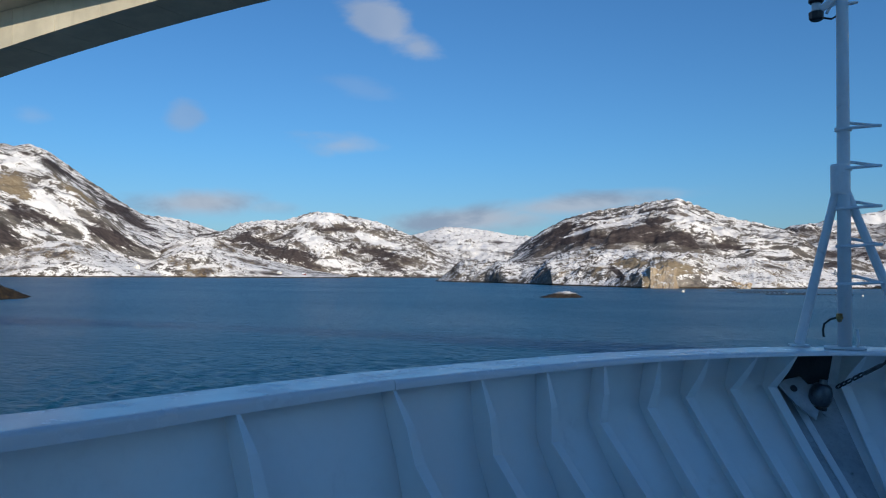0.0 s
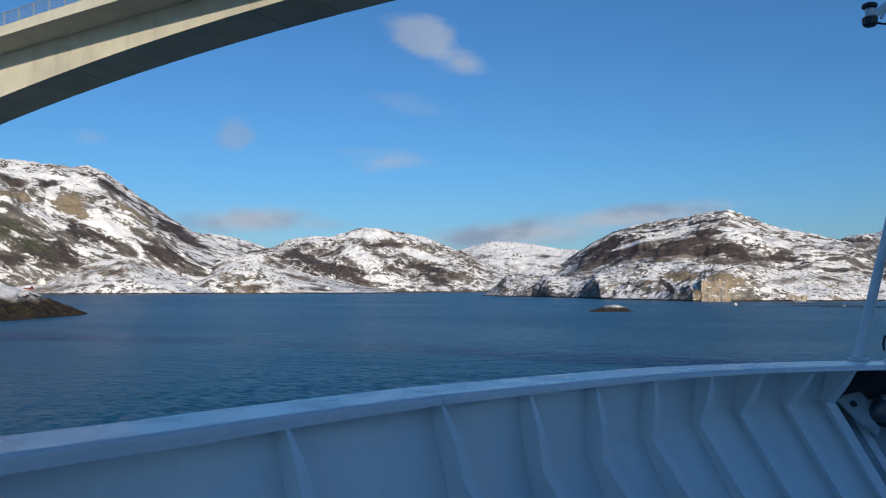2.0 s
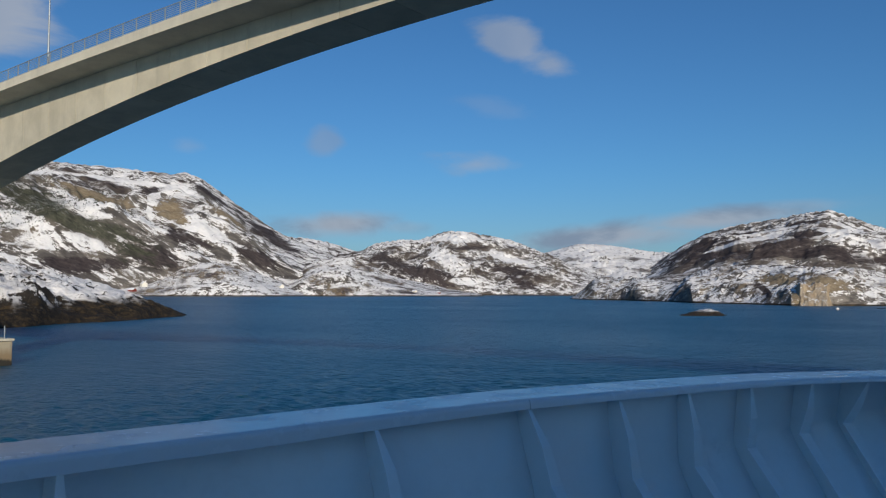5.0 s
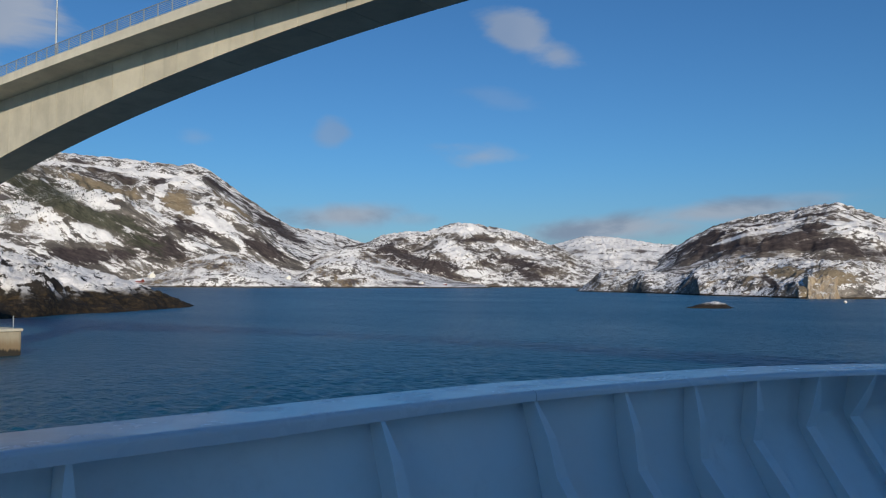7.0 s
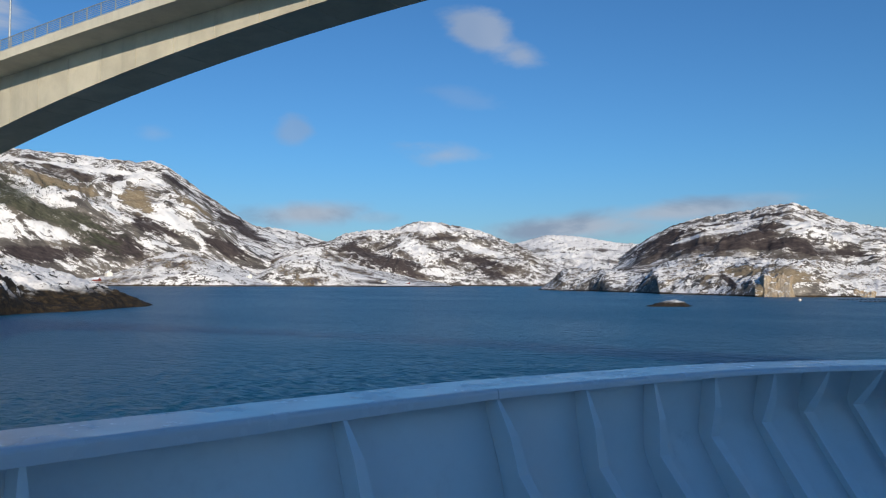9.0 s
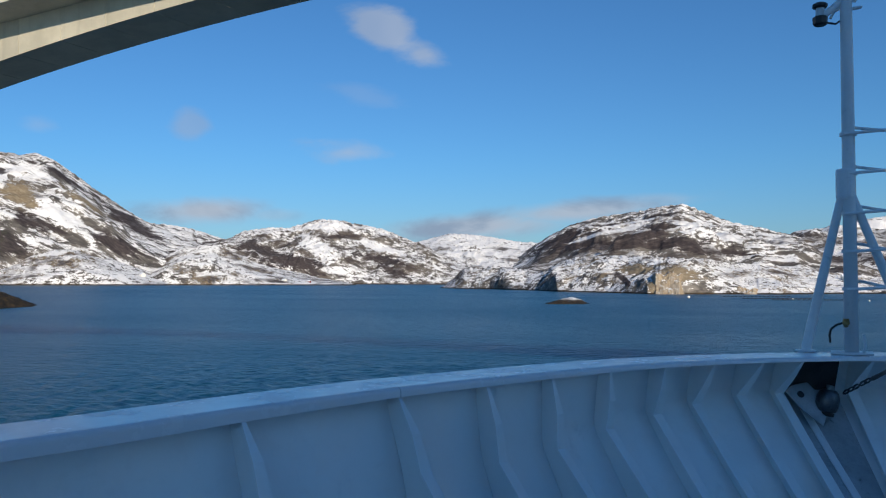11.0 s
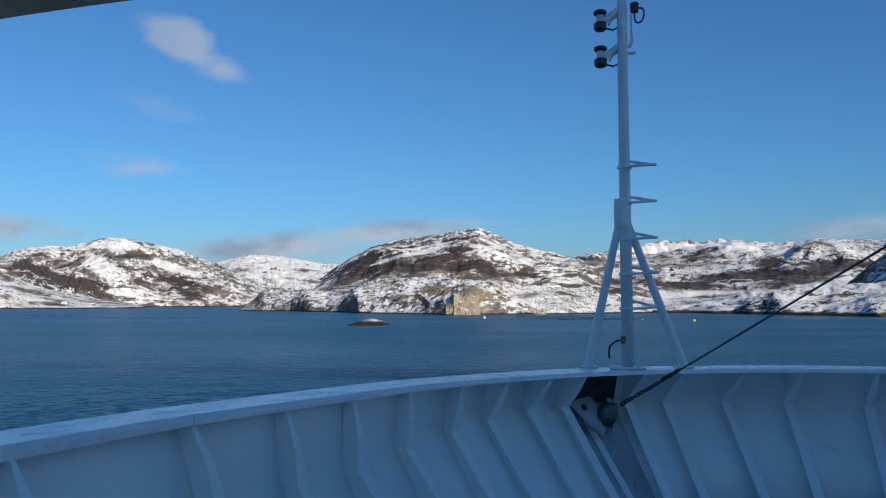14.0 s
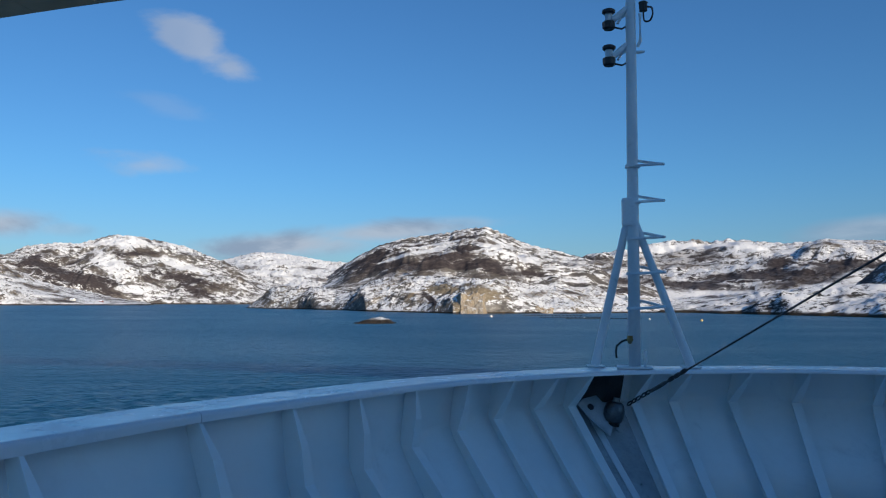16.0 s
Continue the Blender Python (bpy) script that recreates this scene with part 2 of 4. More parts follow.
SHADED_SOILED = plain("shaded_soiled_grey_paint", (0.33, 0.36, 0.38), 0.55, vary=0.35, scale=9.0, relief=0.002, dirt=(0.05, 0.045, 0.04, 0.9))
WORN = plain("worn_greasy_steel", (0.10, 0.11, 0.12), 0.36, metal=0.8, vary=0.5, scale=16.0, relief=0.003, dirt=(0.03, 0.028, 0.025, 0.8))
BLACK = plain("black_plastic", (0.018, 0.018, 0.02), 0.42, vary=0.3, scale=30.0)
WIRE = plain("dark_wire_rope", (0.07, 0.07, 0.072), 0.6, metal=0.4, vary=0.4, scale=60.0, relief=0.003)
BRASS = plain("weathered_brass", (0.40, 0.26, 0.10), 0.45, metal=0.8, vary=0.3, scale=40.0)
LENS = plain("clouded_lamp_glass", (0.62, 0.66, 0.68), 0.16, vary=0.1, scale=30.0)
DECKPAINT = plain("grey_deck_paint", (0.42, 0.45, 0.46), 0.65, vary=0.25, scale=4.0, relief=0.003, dirt=(0.2, 0.13, 0.08, 0.5))
HULLPAINT = plain("black_hull_paint", (0.03, 0.032, 0.04), 0.4, vary=0.2, scale=2.0)
CONCRETE = concrete("pale_weathered_concrete", (0.53, 0.495, 0.39), 0.26)
FASCIA = concrete("pale_fascia_concrete", (0.54, 0.51, 0.41), 0.30)
FOOTING = concrete("stained_footing_concrete", (0.42, 0.37, 0.27), 0.75, tide=1.3)
GALV = plain("galvanised_railing", (0.42, 0.46, 0.48), 0.45, metal=0.5, vary=0.15, scale=5.0)
SNOWBANK = plain("ploughed_snow", (0.82, 0.84, 0.88), 0.9, vary=0.06, scale=3.0, relief=0.02)
ASPHALT = plain("bridge_asphalt", (0.05, 0.05, 0.052), 0.9, vary=0.3, scale=2.0)


def water_mat():
    m, t, b, v = material("choppy_fjord_water")
    mp = t.nodes.new("ShaderNodeMapping")
    mp.inputs["Rotation"].default_value = (0, 0, radians(24))
    mp.inputs["Scale"].default_value = (0.55, 1.25, 1.0)
    t.links.new(v, mp.inputs["Vector"])
    swell = noise_node(t, mp.outputs[0], 0.16, 3.0, 0.5, 0.3)
    chop = noise_node(t, mp.outputs[0], 1.6, 4.0, 0.6, 0.5)
    gust = noise_node(t, mp.outputs[0], 0.012, 4.0, 0.55, 0.8)
    col = mix(t, smooth(t, gust, 0.35, 0.65), (0.003, 0.053, 0.106), (0.0042, 0.065, 0.125))
    t.links.new(col, b.inputs["Base Color"])
    t.links.new(smooth(t, gust, 0.3, 0.7, 0.28, 0.38), b.inputs["Roughness"])
    b.inputs["IOR"].default_value = 1.33
    b.inputs["Specular IOR Level"].default_value = 1.0
    wavelet = noise_node(t, mp.outputs[0], 0.50, 3.0, 0.55, 0.4)
    n1 = bump(t, None, swell, 0.6, 0.9)
    n2 = bump(t, None, wavelet, 1.0, 0.9, n1)
    bump(t, b, chop, 1.0, 0.36, n2)
    return m


WATER = water_mat()


# ---------------------------------------------------------------- mesh helpers
def link_mesh(name, bm, mat, smooth_shade=False):
    me = bpy.data.meshes.new(name)
    bm.to_mesh(me)
    bm.free()
    if mat:
        me.materials.append(mat)
    if smooth_shade:
        me.shade_smooth()
    return new(name, me)


def part(name, bm, mat, parent, label="", smooth_shade=False):
    ob = link_mesh(name, bm, mat, smooth_shade)
    ob.parent = parent
    ob.matrix_parent_inverse = parent.matrix_world.inverted()
    if label:
        ob["label"] = label
    return ob


def thing(name, at, label, category, group="", kind=""):
    ob = new(name)
    ob.empty_display_size = 0.2
    ob.matrix_world = Matrix.Translation(at)
    bpy.context.view_layer.update()
    return tagged(ob, label, category, group, kind)


def add_box(bm, lo, hi, m=None, bevel=0.0):
    """A box between two corners, put through m."""
    c = [(lo[i] + hi[i]) / 2 for i in range(3)]
    s = [hi[i] - lo[i] for i in range(3)]
    r = bmesh.ops.create_cube(bm, size=1.0, matrix=(m or Matrix()) @ Matrix.Translation(c) @ Matrix.Diagonal((*s, 1)))
    if bevel:
        edges = {e for v in r["verts"] for e in v.link_edges}
        bmesh.ops.bevel(bm, geom=list(edges), offset=bevel, segments=2, affect="EDGES", profile=0.5)


def add_tube(bm, points, radius, sides=10, caps=True, taper=None):
    """A round tube along a line of points."""
    pts = [Vector(p) for p in points]
    rings = []
    for i, p in enumerate(pts):
        way = (pts[min(i + 1, len(pts) - 1)] - pts[max(i - 1, 0)]).normalized()
        side = way.cross(Vector((0, 0, 1)))
        if side.length < 1e-3:
            side = way.cross(Vector((1, 0, 0)))
        side.normalize()
        up = side.cross(way)
        r = radius if taper is None else radius * taper[i]
        rings.append([bm.verts.new(p + r * (math.cos(a) * side + math.sin(a) * up))
                      for a in (2 * math.pi * k / sides for k in range(sides))])
    for a, b in zip(rings, rings[1:]):
        for k in range(sides):
            bm.faces.new((a[k], a[(k + 1) % sides], b[(k + 1) % sides], b[k]))
    if caps:
        bm.faces.new(rings[0][::-1])
        bm.faces.new(rings[-1])


def tube(points, radius, sides=10, taper=None):
    bm = bmesh.new()
    add_tube(bm, points, radius, sides, True, taper)
    bmesh.ops.recalc_face_normals(bm, faces=bm.faces)
    return bm


def box(lo, hi, m=None, bevel=0.0):
    bm = bmesh.new()
    add_box(bm, lo, hi, m, bevel)
    return bm


def loft(sections, closed=True, ends=True):
    """A skin over sections, each a ring (or a line) of the same number of points."""
    bm = bmesh.new()
    rows = [[bm.verts.new(p) for p in s] for s in sections]
    n = len(rows[0])
    for a, b in zip(rows, rows[1:]):
        for k in range(n if closed else n - 1):
            bm.faces.new((a[k], a[(k + 1) % n], b[(k + 1) % n], b[k]))
    if closed and ends:
        bm.faces.new(rows[0][::-1])
        bm.faces.new(rows[-1])
    bmesh.ops.recalc_face_normals(bm, faces=bm.faces)
    return bm


# ---------------------------------------------------------------- sea
def build_sea():
    """One sheet to the horizon, with wind waves that are real relief near the ship."""
    rng = np.random.RandomState(4)
    az = np.radians(np.concatenate([np.linspace(-44, 60, 840), np.linspace(60, 316, 62)[1:-1]]))
    rad = np.concatenate([[4.0], np.geomspace(16, 260, 760), np.geomspace(260, 4850, 50)[1:]])
    step = np.gradient(rad)
    a, r = np.meshgrid(az, rad)
    cell = np.repeat(step[:, None], len(az), 1)
    x, y = -np.sin(a) * r, np.cos(a) * r
    z = np.zeros_like(x)
    for lam in np.geomspace(0.4, 1.7, 40):
        way = radians(66) + rng.normal(0, 0.48)
        k = 2 * math.pi / lam
        amp = 0.0185 * lam * rng.uniform(0.6, 1.3)
        fade = np.clip((lam / cell - 2.2) / 4.0, 0, 1)
        wob = 0.9 * np.sin(0.05 * x + rng.uniform(0, 6)) + 0.9 * np.sin(0.043 * y + rng.uniform(0, 6))
        z += fade * amp * np.sin(k * (math.cos(way) * x + math.sin(way) * y) + wob * 2 + rng.uniform(0, 6.28))
    z *= 0.75 + 0.35 * np.sin(0.021 * x + 0.8) * np.sin(0.034 * y)
    z = np.sign(z) * np.abs(z) ** 1.0 + 0.25 * np.maximum(z, 0)
    z[:40] *= np.linspace(0, 1, 40)[:, None]
    n, m = len(rad), len(az)
    co = np.stack([x, y, z], -1).reshape(-1, 3)
    i, j = np.meshgrid(np.arange(n - 1), np.arange(m), indexing="ij")
    j2 = (j + 1) % m
    quads = np.stack([i * m + j, (i + 1) * m + j, (i + 1) * m + j2, i * m + j2], -1).reshape(-1, 4)[:, ::-1]
    me = bpy.data.meshes.new("water")
    me.from_pydata(co.tolist(), [], quads.tolist() + [list(range(m))])
    me.materials.append(WATER)
    me.shade_smooth()
    me.update()
    if me.polygons[5].normal.z < 0:
        me.flip_normals()
    tagged(new("water", me), "dark blue wind-rippled fjord water", "water", kind="structure")


build_sea()


# ---------------------------------------------------------------- land
def polar(az, r, z=0.0):
    a = radians(az)
    return Vector((-math.sin(a) * r, math.cos(a) * r, z))


def ridge(name, crest, reach, shore, mat, label, back=1.3, steep=0.75, rough=0.10, crag=0.012, grain=120.0, seed=0, n_az=320, n_r=64, foot=-2.0, bluff=None, wiggle=0.012, jag=0.07):
    """A mountain ridge: crest gives (azimuth, elevation) of its skyline, reach its distance by azimuth, shore that of its foot."""
    az0, az1 = crest[0][0], crest[-1][0]
    ca, ce = [abs(c[0] - az0) for c in crest], [c[1] for c in crest]
    ra, rr = [abs(c[0] - az0) for c in reach], [c[1] for c in reach]
    sa, sr = [abs(c[0] - az0) for c in shore], [c[1] for c in shore]
    verts, faces, columns, lifts, tops = [], [], [], [], []
    span = abs(az1 - az0)
    n_back = n_r // 4
    off = Vector((seed * 517.3, seed * 91.7, seed * 33.1))
    for i in range(n_az + 1):
        d = span * i / n_az
        az = az0 + (az1 - az0) * i / n_az
        r1, r0 = float(np.interp(d, ra, rr)), float(np.interp(d, sa, sr))
        k = az * 0.9 + seed * 7.7
        r0 += wiggle * r0 * (noise.noise(Vector((k * 0.30, seed, 0))) + 0.5 * noise.noise(Vector((k * 0.75, seed + 3.0, 0))))
        # smoothed skyline
        el = sum(float(np.interp(d + k * span * 0.006, ca, ce)) * w for k, w in ((-1, 0.25), (0, 0.5), (1, 0.25)))
        top = EYE + r1 * math.tan(radians(el))
        ends = min(1.0, 14 * min(i, n_az - i) / n_az)
        column = []
        for j in range(n_r + n_back + 1):
            v = j / n_r
            if v <= 1:
                r = r0 + (r1 - r0) * v
                e = steep if bluff is None else float(np.interp(-az, [-b[0] for b in bluff], [b[1] for b in bluff]))
                g = v ** e * (1 - 0.25 * math.sin(math.pi * v) * (v - 0.3))
                z = foot + (top - foot) * g
                fade = min(1.0, v * 6) * (1 - 0.75 * v ** 3)
            else:
                k = (v - 1) / (n_back / n_r)
                r = r1 * (1 + (back - 1) * k)
                z = top + (foot * 3 - top) * k ** 1.4
                fade = 0.25 * (1 - k)
            p = polar(az, r)
            q = Vector((p.x, p.y, 0)) / grain + off
            h = noise.hetero_terrain(q, 0.9, 2.1, 5, 0.7) - 0.75
            h2 = noise.ridged_multi_fractal(q * 2.3, 0.9, 2.2, 5, 1.0, 2.0) - 1.0
            z += ends * max(12.0, top - foot) * (rough * fade * h + rough * 0.45 * fade * h2)
            z += ends * max(10.0, top) * crag * noise.fractal(q * 7.0, 0.8, 2.1, 4) * min(1.0, v * 8)
            # a little sideways wander so that no slope runs straight at the eye
            p += Vector((noise.noise(q * 1.7 + Vector((9, 0, 0))), noise.noise(q * 1.7 + Vector((0, 9, 0))), 0)) * 0.10 * grain * min(1, v * 4) * (1 - min(1, v) ** 4)
            column.append((p.x, p.y, z))
        # how far the column must be raised or lowered to reach its skyline
        lift = [(EYE + math.hypot(x, y) * math.tan(radians(el)) - foot) / (z - foot) for x, y, z in column if z > foot + 0.5]
        lifts.append(max(0.02, min(3.0, min(lift))) if lift else 1.0)
        columns.append(column)
        tops.append(top)
    for _ in range(3):
        lifts = [sum(lifts[max(0, i - 4):i + 5]) / len(lifts[max(0, i - 4):i + 5]) for i in range(len(lifts))]
    for i, column in enumerate(columns):
        notch = math.tan(radians(jag)) * noise.fractal(Vector(((az0 + (az1 - az0) * i / n_az) * 2.3, seed * 5.1, 0)), 0.7, 2.1, 5)
        for x, y, z in column:
            high = max(0.0, min(1.0, (z - foot) / max(1.0, tops[i] - foot)))
            verts.append((x, y, foot + (z - foot) * lifts[i] + math.hypot(x, y) * notch * high ** 5))
    w = n_r + n_back + 1
    for i in range(n_az):
        for j in range(w - 1):
            a = i * w + j
            faces.append((a, a + 1, a + w + 1, a + w))
    me = bpy.data.meshes.new(name)
    me.from_pydata(verts, [], faces)
    me.update()
    bm = bmesh.new()
    bm.from_mesh(me)
    bmesh.ops.recalc_face_normals(bm, faces=bm.faces)
    if sum(f.normal.z for f in bm.faces) < 0:
        bmesh.ops.reverse_faces(bm, faces=bm.faces)
    bm.to_mesh(me)
    bm.free()
    me.materials.append(mat)
    me.shade_smooth()
    return tagged(new(name, me), label, "mountain", kind="structure")


SPOTS_A = (("green", 48.6, 4.24, 4.61, 1.08, 29, 0.9), ("green", 51.2, 6.5, 1.8, 1.12, 10, 0.5), ("tan", 46.9, 5.89, 2.41, 0.68, 25, 1.0), ("tan", 41.9, 4.77, 1.2, 0.64, 35, 1.0),
           ("tan", 38.3, 4.96, 1.68, 0.52, 40, 1.0), ("scrub", 43.3, 1.89, 1.8, 0.6, 15, 1.0), ("scrub", 41.0, 3.05, 1.28, 0.4, 20, 1.0), ("scrub", 43.1, 6.98, 0.96, 0.6, -45, 1.0),
           ("scrub", 35.2, 3.91, 2.81, 0.52, 38, 1.0), ("scrub", 39.5, 7.15, 2.21, 0.32, 33, 1.0), ("scrub", 36.3, 2.02, 1.44, 0.48, 25, 1.0), ("scrub", 47.3, 1.3, 2.21, 0.4, 0, 1.0),
           ("scrub", 47.5, 7.1, 3.01, 0.4, 8, 0.6), ("snow", 43.1, 5.37, 0.36, 1.36, 5, 1.0), ("snow", 41.7, 6.67, 1.2, 0.8, 20, 1.0), ("snow", 47.0, 4.57, 1.68, 0.72, 20, 1.0),
           ("snow", 45.8, 8.05, 5.21, 0.24, 5, 1.0), ("snow", 48.5, 2.51, 2.21, 0.6, 5, 1.0), ("snow", 50.5, 3.49, 1.6, 0.56, 25, 1.0), ("snow", 40.1, 3.76, 1.6, 0.56, 30, 1.0),)
SPOTS_B = (("scrub", 26.6, 1.93, 2.0, 0.52, 25, 1.0), ("scrub", 24.7, 1.15, 2.49, 0.48, 10, 1.0), ("scrub", 23.1, 0.6, 0.88, 0.32, 0, 1.0), ("scrub", 18.6, 1.46, 1.92, 0.32, 12, 1.0),
           ("scrub", 27.8, 2.6, 1.04, 0.36, -30, 1.0), ("scrub", 17.8, 0.63, 1.28, 0.28, 25, 1.0), ("scrub", 21.5, 3.25, 1.6, 0.16, -10, 1.0), ("snow", 22.1, 4.17, 1.68, 0.44, 0, 1.0),
           ("snow", 22.8, 2.12, 1.68, 0.64, 30, 1.0), ("snow", 21.7, 0.69, 1.12, 0.24, 0, 1.0), ("snow", 18.5, 2.46, 1.6, 0.36, 20, 1.0),)
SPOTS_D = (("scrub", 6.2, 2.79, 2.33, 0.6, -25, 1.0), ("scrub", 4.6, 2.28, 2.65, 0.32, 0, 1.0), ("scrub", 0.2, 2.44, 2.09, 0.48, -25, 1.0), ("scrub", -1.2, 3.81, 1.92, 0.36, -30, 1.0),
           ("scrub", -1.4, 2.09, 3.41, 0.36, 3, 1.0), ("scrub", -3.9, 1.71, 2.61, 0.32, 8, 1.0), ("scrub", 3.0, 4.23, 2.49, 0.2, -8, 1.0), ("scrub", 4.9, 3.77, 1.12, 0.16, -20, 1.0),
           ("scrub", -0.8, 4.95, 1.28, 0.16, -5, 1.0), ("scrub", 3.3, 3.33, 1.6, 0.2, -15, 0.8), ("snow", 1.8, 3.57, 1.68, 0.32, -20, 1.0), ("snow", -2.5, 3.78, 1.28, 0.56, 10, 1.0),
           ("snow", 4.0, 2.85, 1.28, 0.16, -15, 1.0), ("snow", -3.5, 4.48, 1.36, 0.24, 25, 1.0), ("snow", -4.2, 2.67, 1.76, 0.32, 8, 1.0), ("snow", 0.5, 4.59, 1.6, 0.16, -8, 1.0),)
SPOTS_F = (("tan", 0.7, 0.9, 1.28, 0.4, 0, 1.0), ("tan", -1.8, 0.46, 1.36, 0.56, 0, 1.0), ("scrub", 1.7, 0.26, 0.8, 0.24, 40, 1.0), ("tan", -1.1, -0.52, 1.04, 0.72, 0, 1.0),)
# the patch at azimuth -21.7 paints a snowy bluff's shade in scrub colour
SPOTS_E = (("scrub", -20.9, 1.26, 3.81, 0.4, 0, 1.0), ("scrub", -16.8, 0.78, 3.41, 0.28, 5, 1.0), ("scrub", -21.7, 1.89, 0.88, 0.52, -20, 1.0), ("scrub", -25.7, 1.77, 2.21, 0.32, 0, 1.0),
           ("scrub", -17.3, 2.8, 1.2, 0.48, 0, 0.7), ("scrub", -15.7, 2.71, 1.8, 0.72, 0, 0.5), ("scrub", -11.0, 2.55, 1.6, 0.32, 10, 0.7), ("snow", -22.9, 3.34, 2.81, 0.32, 0, 1.0),
           ("snow", -17.4, 3.64, 2.41, 0.24, 0, 1.0), ("snow", -14.1, 3.5, 1.6, 0.24, 0, 1.0), ("snow", -19.1, 0.22, 3.61, 0.32, 0, 1.0),)
LAND_A = terrain_mat("snow_streaked_mountainside", snow=0.52, scrub=0.34, tan=0.25, lean=(42, 35, 2.2), scale=0.85, shore=4.0, spots=SPOTS_A, far=2200.0)
LAND_B = terrain_mat("snowy_broken_rock", snow=0.45, scrub=0.36, tan=0.2, scale=0.52, shore=4.0, lean=(22, 30, 1.5), cap=(140, 215), spots=SPOTS_B, far=2600.0)
LAND_C = terrain_mat("deep_far_snow", snow=0.80, scrub=0.25, tan=0.1, scale=1.4)
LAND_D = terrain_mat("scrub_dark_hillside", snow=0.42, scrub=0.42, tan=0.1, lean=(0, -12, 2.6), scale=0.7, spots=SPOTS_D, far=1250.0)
LAND_E = terrain_mat("snowy_far_ridge", snow=0.56, scrub=0.36, tan=0.3, scale=0.6, band=1.5, spots=SPOTS_E, far=1700.0)
LAND_F = terrain_mat("snowy_rock_headland", snow=0.575, scrub=0.18, tan=0.55, scale=0.26, band=2.2, shore=1.6, relief=0.6, spots=SPOTS_F, far=680.0)
LAND_H = terrain_mat("dark_rock_and_snow_shore", snow=0.60, scrub=0.24, tan=0.05, scale=0.40, band=2.0, shore=3.4, rock=0.45)
LAND_G = terrain_mat("shoreline_snow_and_rock", snow=0.64, scrub=0.36, tan=0.85, scale=0.55, band=1.6, shore=3.2)
LAND_K = terrain_mat("dark_birch_slope", snow=0.55, scrub=0.6, tan=0.05, scale=0.6, rock=0.8)
LAND_N = terrain_mat("snowy_near_shore_rock", snow=0.80, scrub=0.1, tan=0.05, scale=0.32, shore=9.0, relief=0.6, rock=0.3, band=2.0)
LAND_I = terrain_mat("wet_dark_islet_rock", snow=0.9, scrub=0.1, tan=0.1, scale=0.08, shore=2.35)

ridge("mountain", ((16.5, 2.5), (16.1, 2.75), (14.5, 3.2), (13.8, 3.38), (12.2, 3.34), (10.5, 3.1), (8.8, 2.8), (7.3, 2.75), (3, 2.0)), ((16, 4250),), ((16, 3300),), LAND_C,
      "distant rounded mountain covered in snow", steep=0.7, rough=0.05, seed=1, back=1.1, jag=0.05)
ridge("mountain", ((37, 4.2), (33.7, 3.79), (32.5, 3.73), (30.9, 3.36), (29.75, 2.95), (28, 2.4), (25, 1.5)), ((37, 3600),), ((37, 2700),), LAND_B,
      "distant low mountain with patchy snow", rough=0.08, seed=2, back=1.15)
ridge("mountain", ((31.5, 2.2), (30.6, 2.6), (29.7, 2.8), (29, 2.95), (28.2, 3.35), (27.3, 3.6), (25.8, 3.72), (24.9, 3.7), (23.8, 4.1), (23.2, 4.25), (22.6, 4.37), (21.5, 4.28), (20.3, 4.05), (18.5, 3.7), (17.4, 3.28), (16.4, 2.85), (15.9, 2.75), (14.5, 2.0), (12.5, 1.3), (10, 0.8)),
      ((31.5, 3000), (10, 3000)), ((31.5, 2250), (10, 2250)), LAND_B, "craggy snow-covered mountain with bare rock ribs", rough=0.15, crag=0.022, grain=220, seed=3, back=1.2, n_az=560, n_r=110, jag=0.08)
ridge("mountain", ((78, 7.0), (62, 7.8), (52.1, 8.1), (50.9, 8.25), (48.9, 8.26), (47.3, 8.2), (45.6, 8.14), (43.8, 8.0), (42.0, 7.9), (40.9, 8.02), (40.1, 7.7), (39, 6.95), (38.2, 6.4), (37.4, 5.8), (36.3, 5.1), (35.2, 4.38), (34.4, 3.9), (33.6, 3.68), (32.7, 3.2), (31, 2.5), (29.7, 1.9), (27.3, 1.2), (23, 0.25)),
      ((78, 2500), (45, 2650), (23, 2200)), ((78, 1300), (45, 1640), (23, 1850)), LAND_A, "steep snow-streaked mountain with scrub and bare rock", rough=0.11, grain=360, seed=4, n_az=620, n_r=110, jag=0.06)
ridge("hill", ((47, 0.5), (45.2, 0.6), (43.2, 1.25), (41.6, 2.2), (40.2, 2.5), (38.4, 2.15), (37, 1.6), (35.1, 0.9), (33.6, 0.36), (33, 0.1)), ((47, 1800),), ((47, 1560),), LAND_G,
      "low rounded snow-covered hill by the shore", rough=0.10, grain=90, seed=5, n_az=240, n_r=44, back=1.15)
ridge("hill", ((35, 0.3), (33.6, 1.06), (32.8, 1.85), (31.8, 2.28), (30.2, 2.5), (28.8, 2.0), (27.2, 1.22), (25.8, 0.75), (24.4, 0.32), (20.9, -0.05), (20.3, -0.3)), ((35, 1900),), ((35, 1640),), LAND_G,
      "low snowy hill running out to a spit", rough=0.10, grain=90, seed=6, n_az=260, n_r=44, back=1.12)
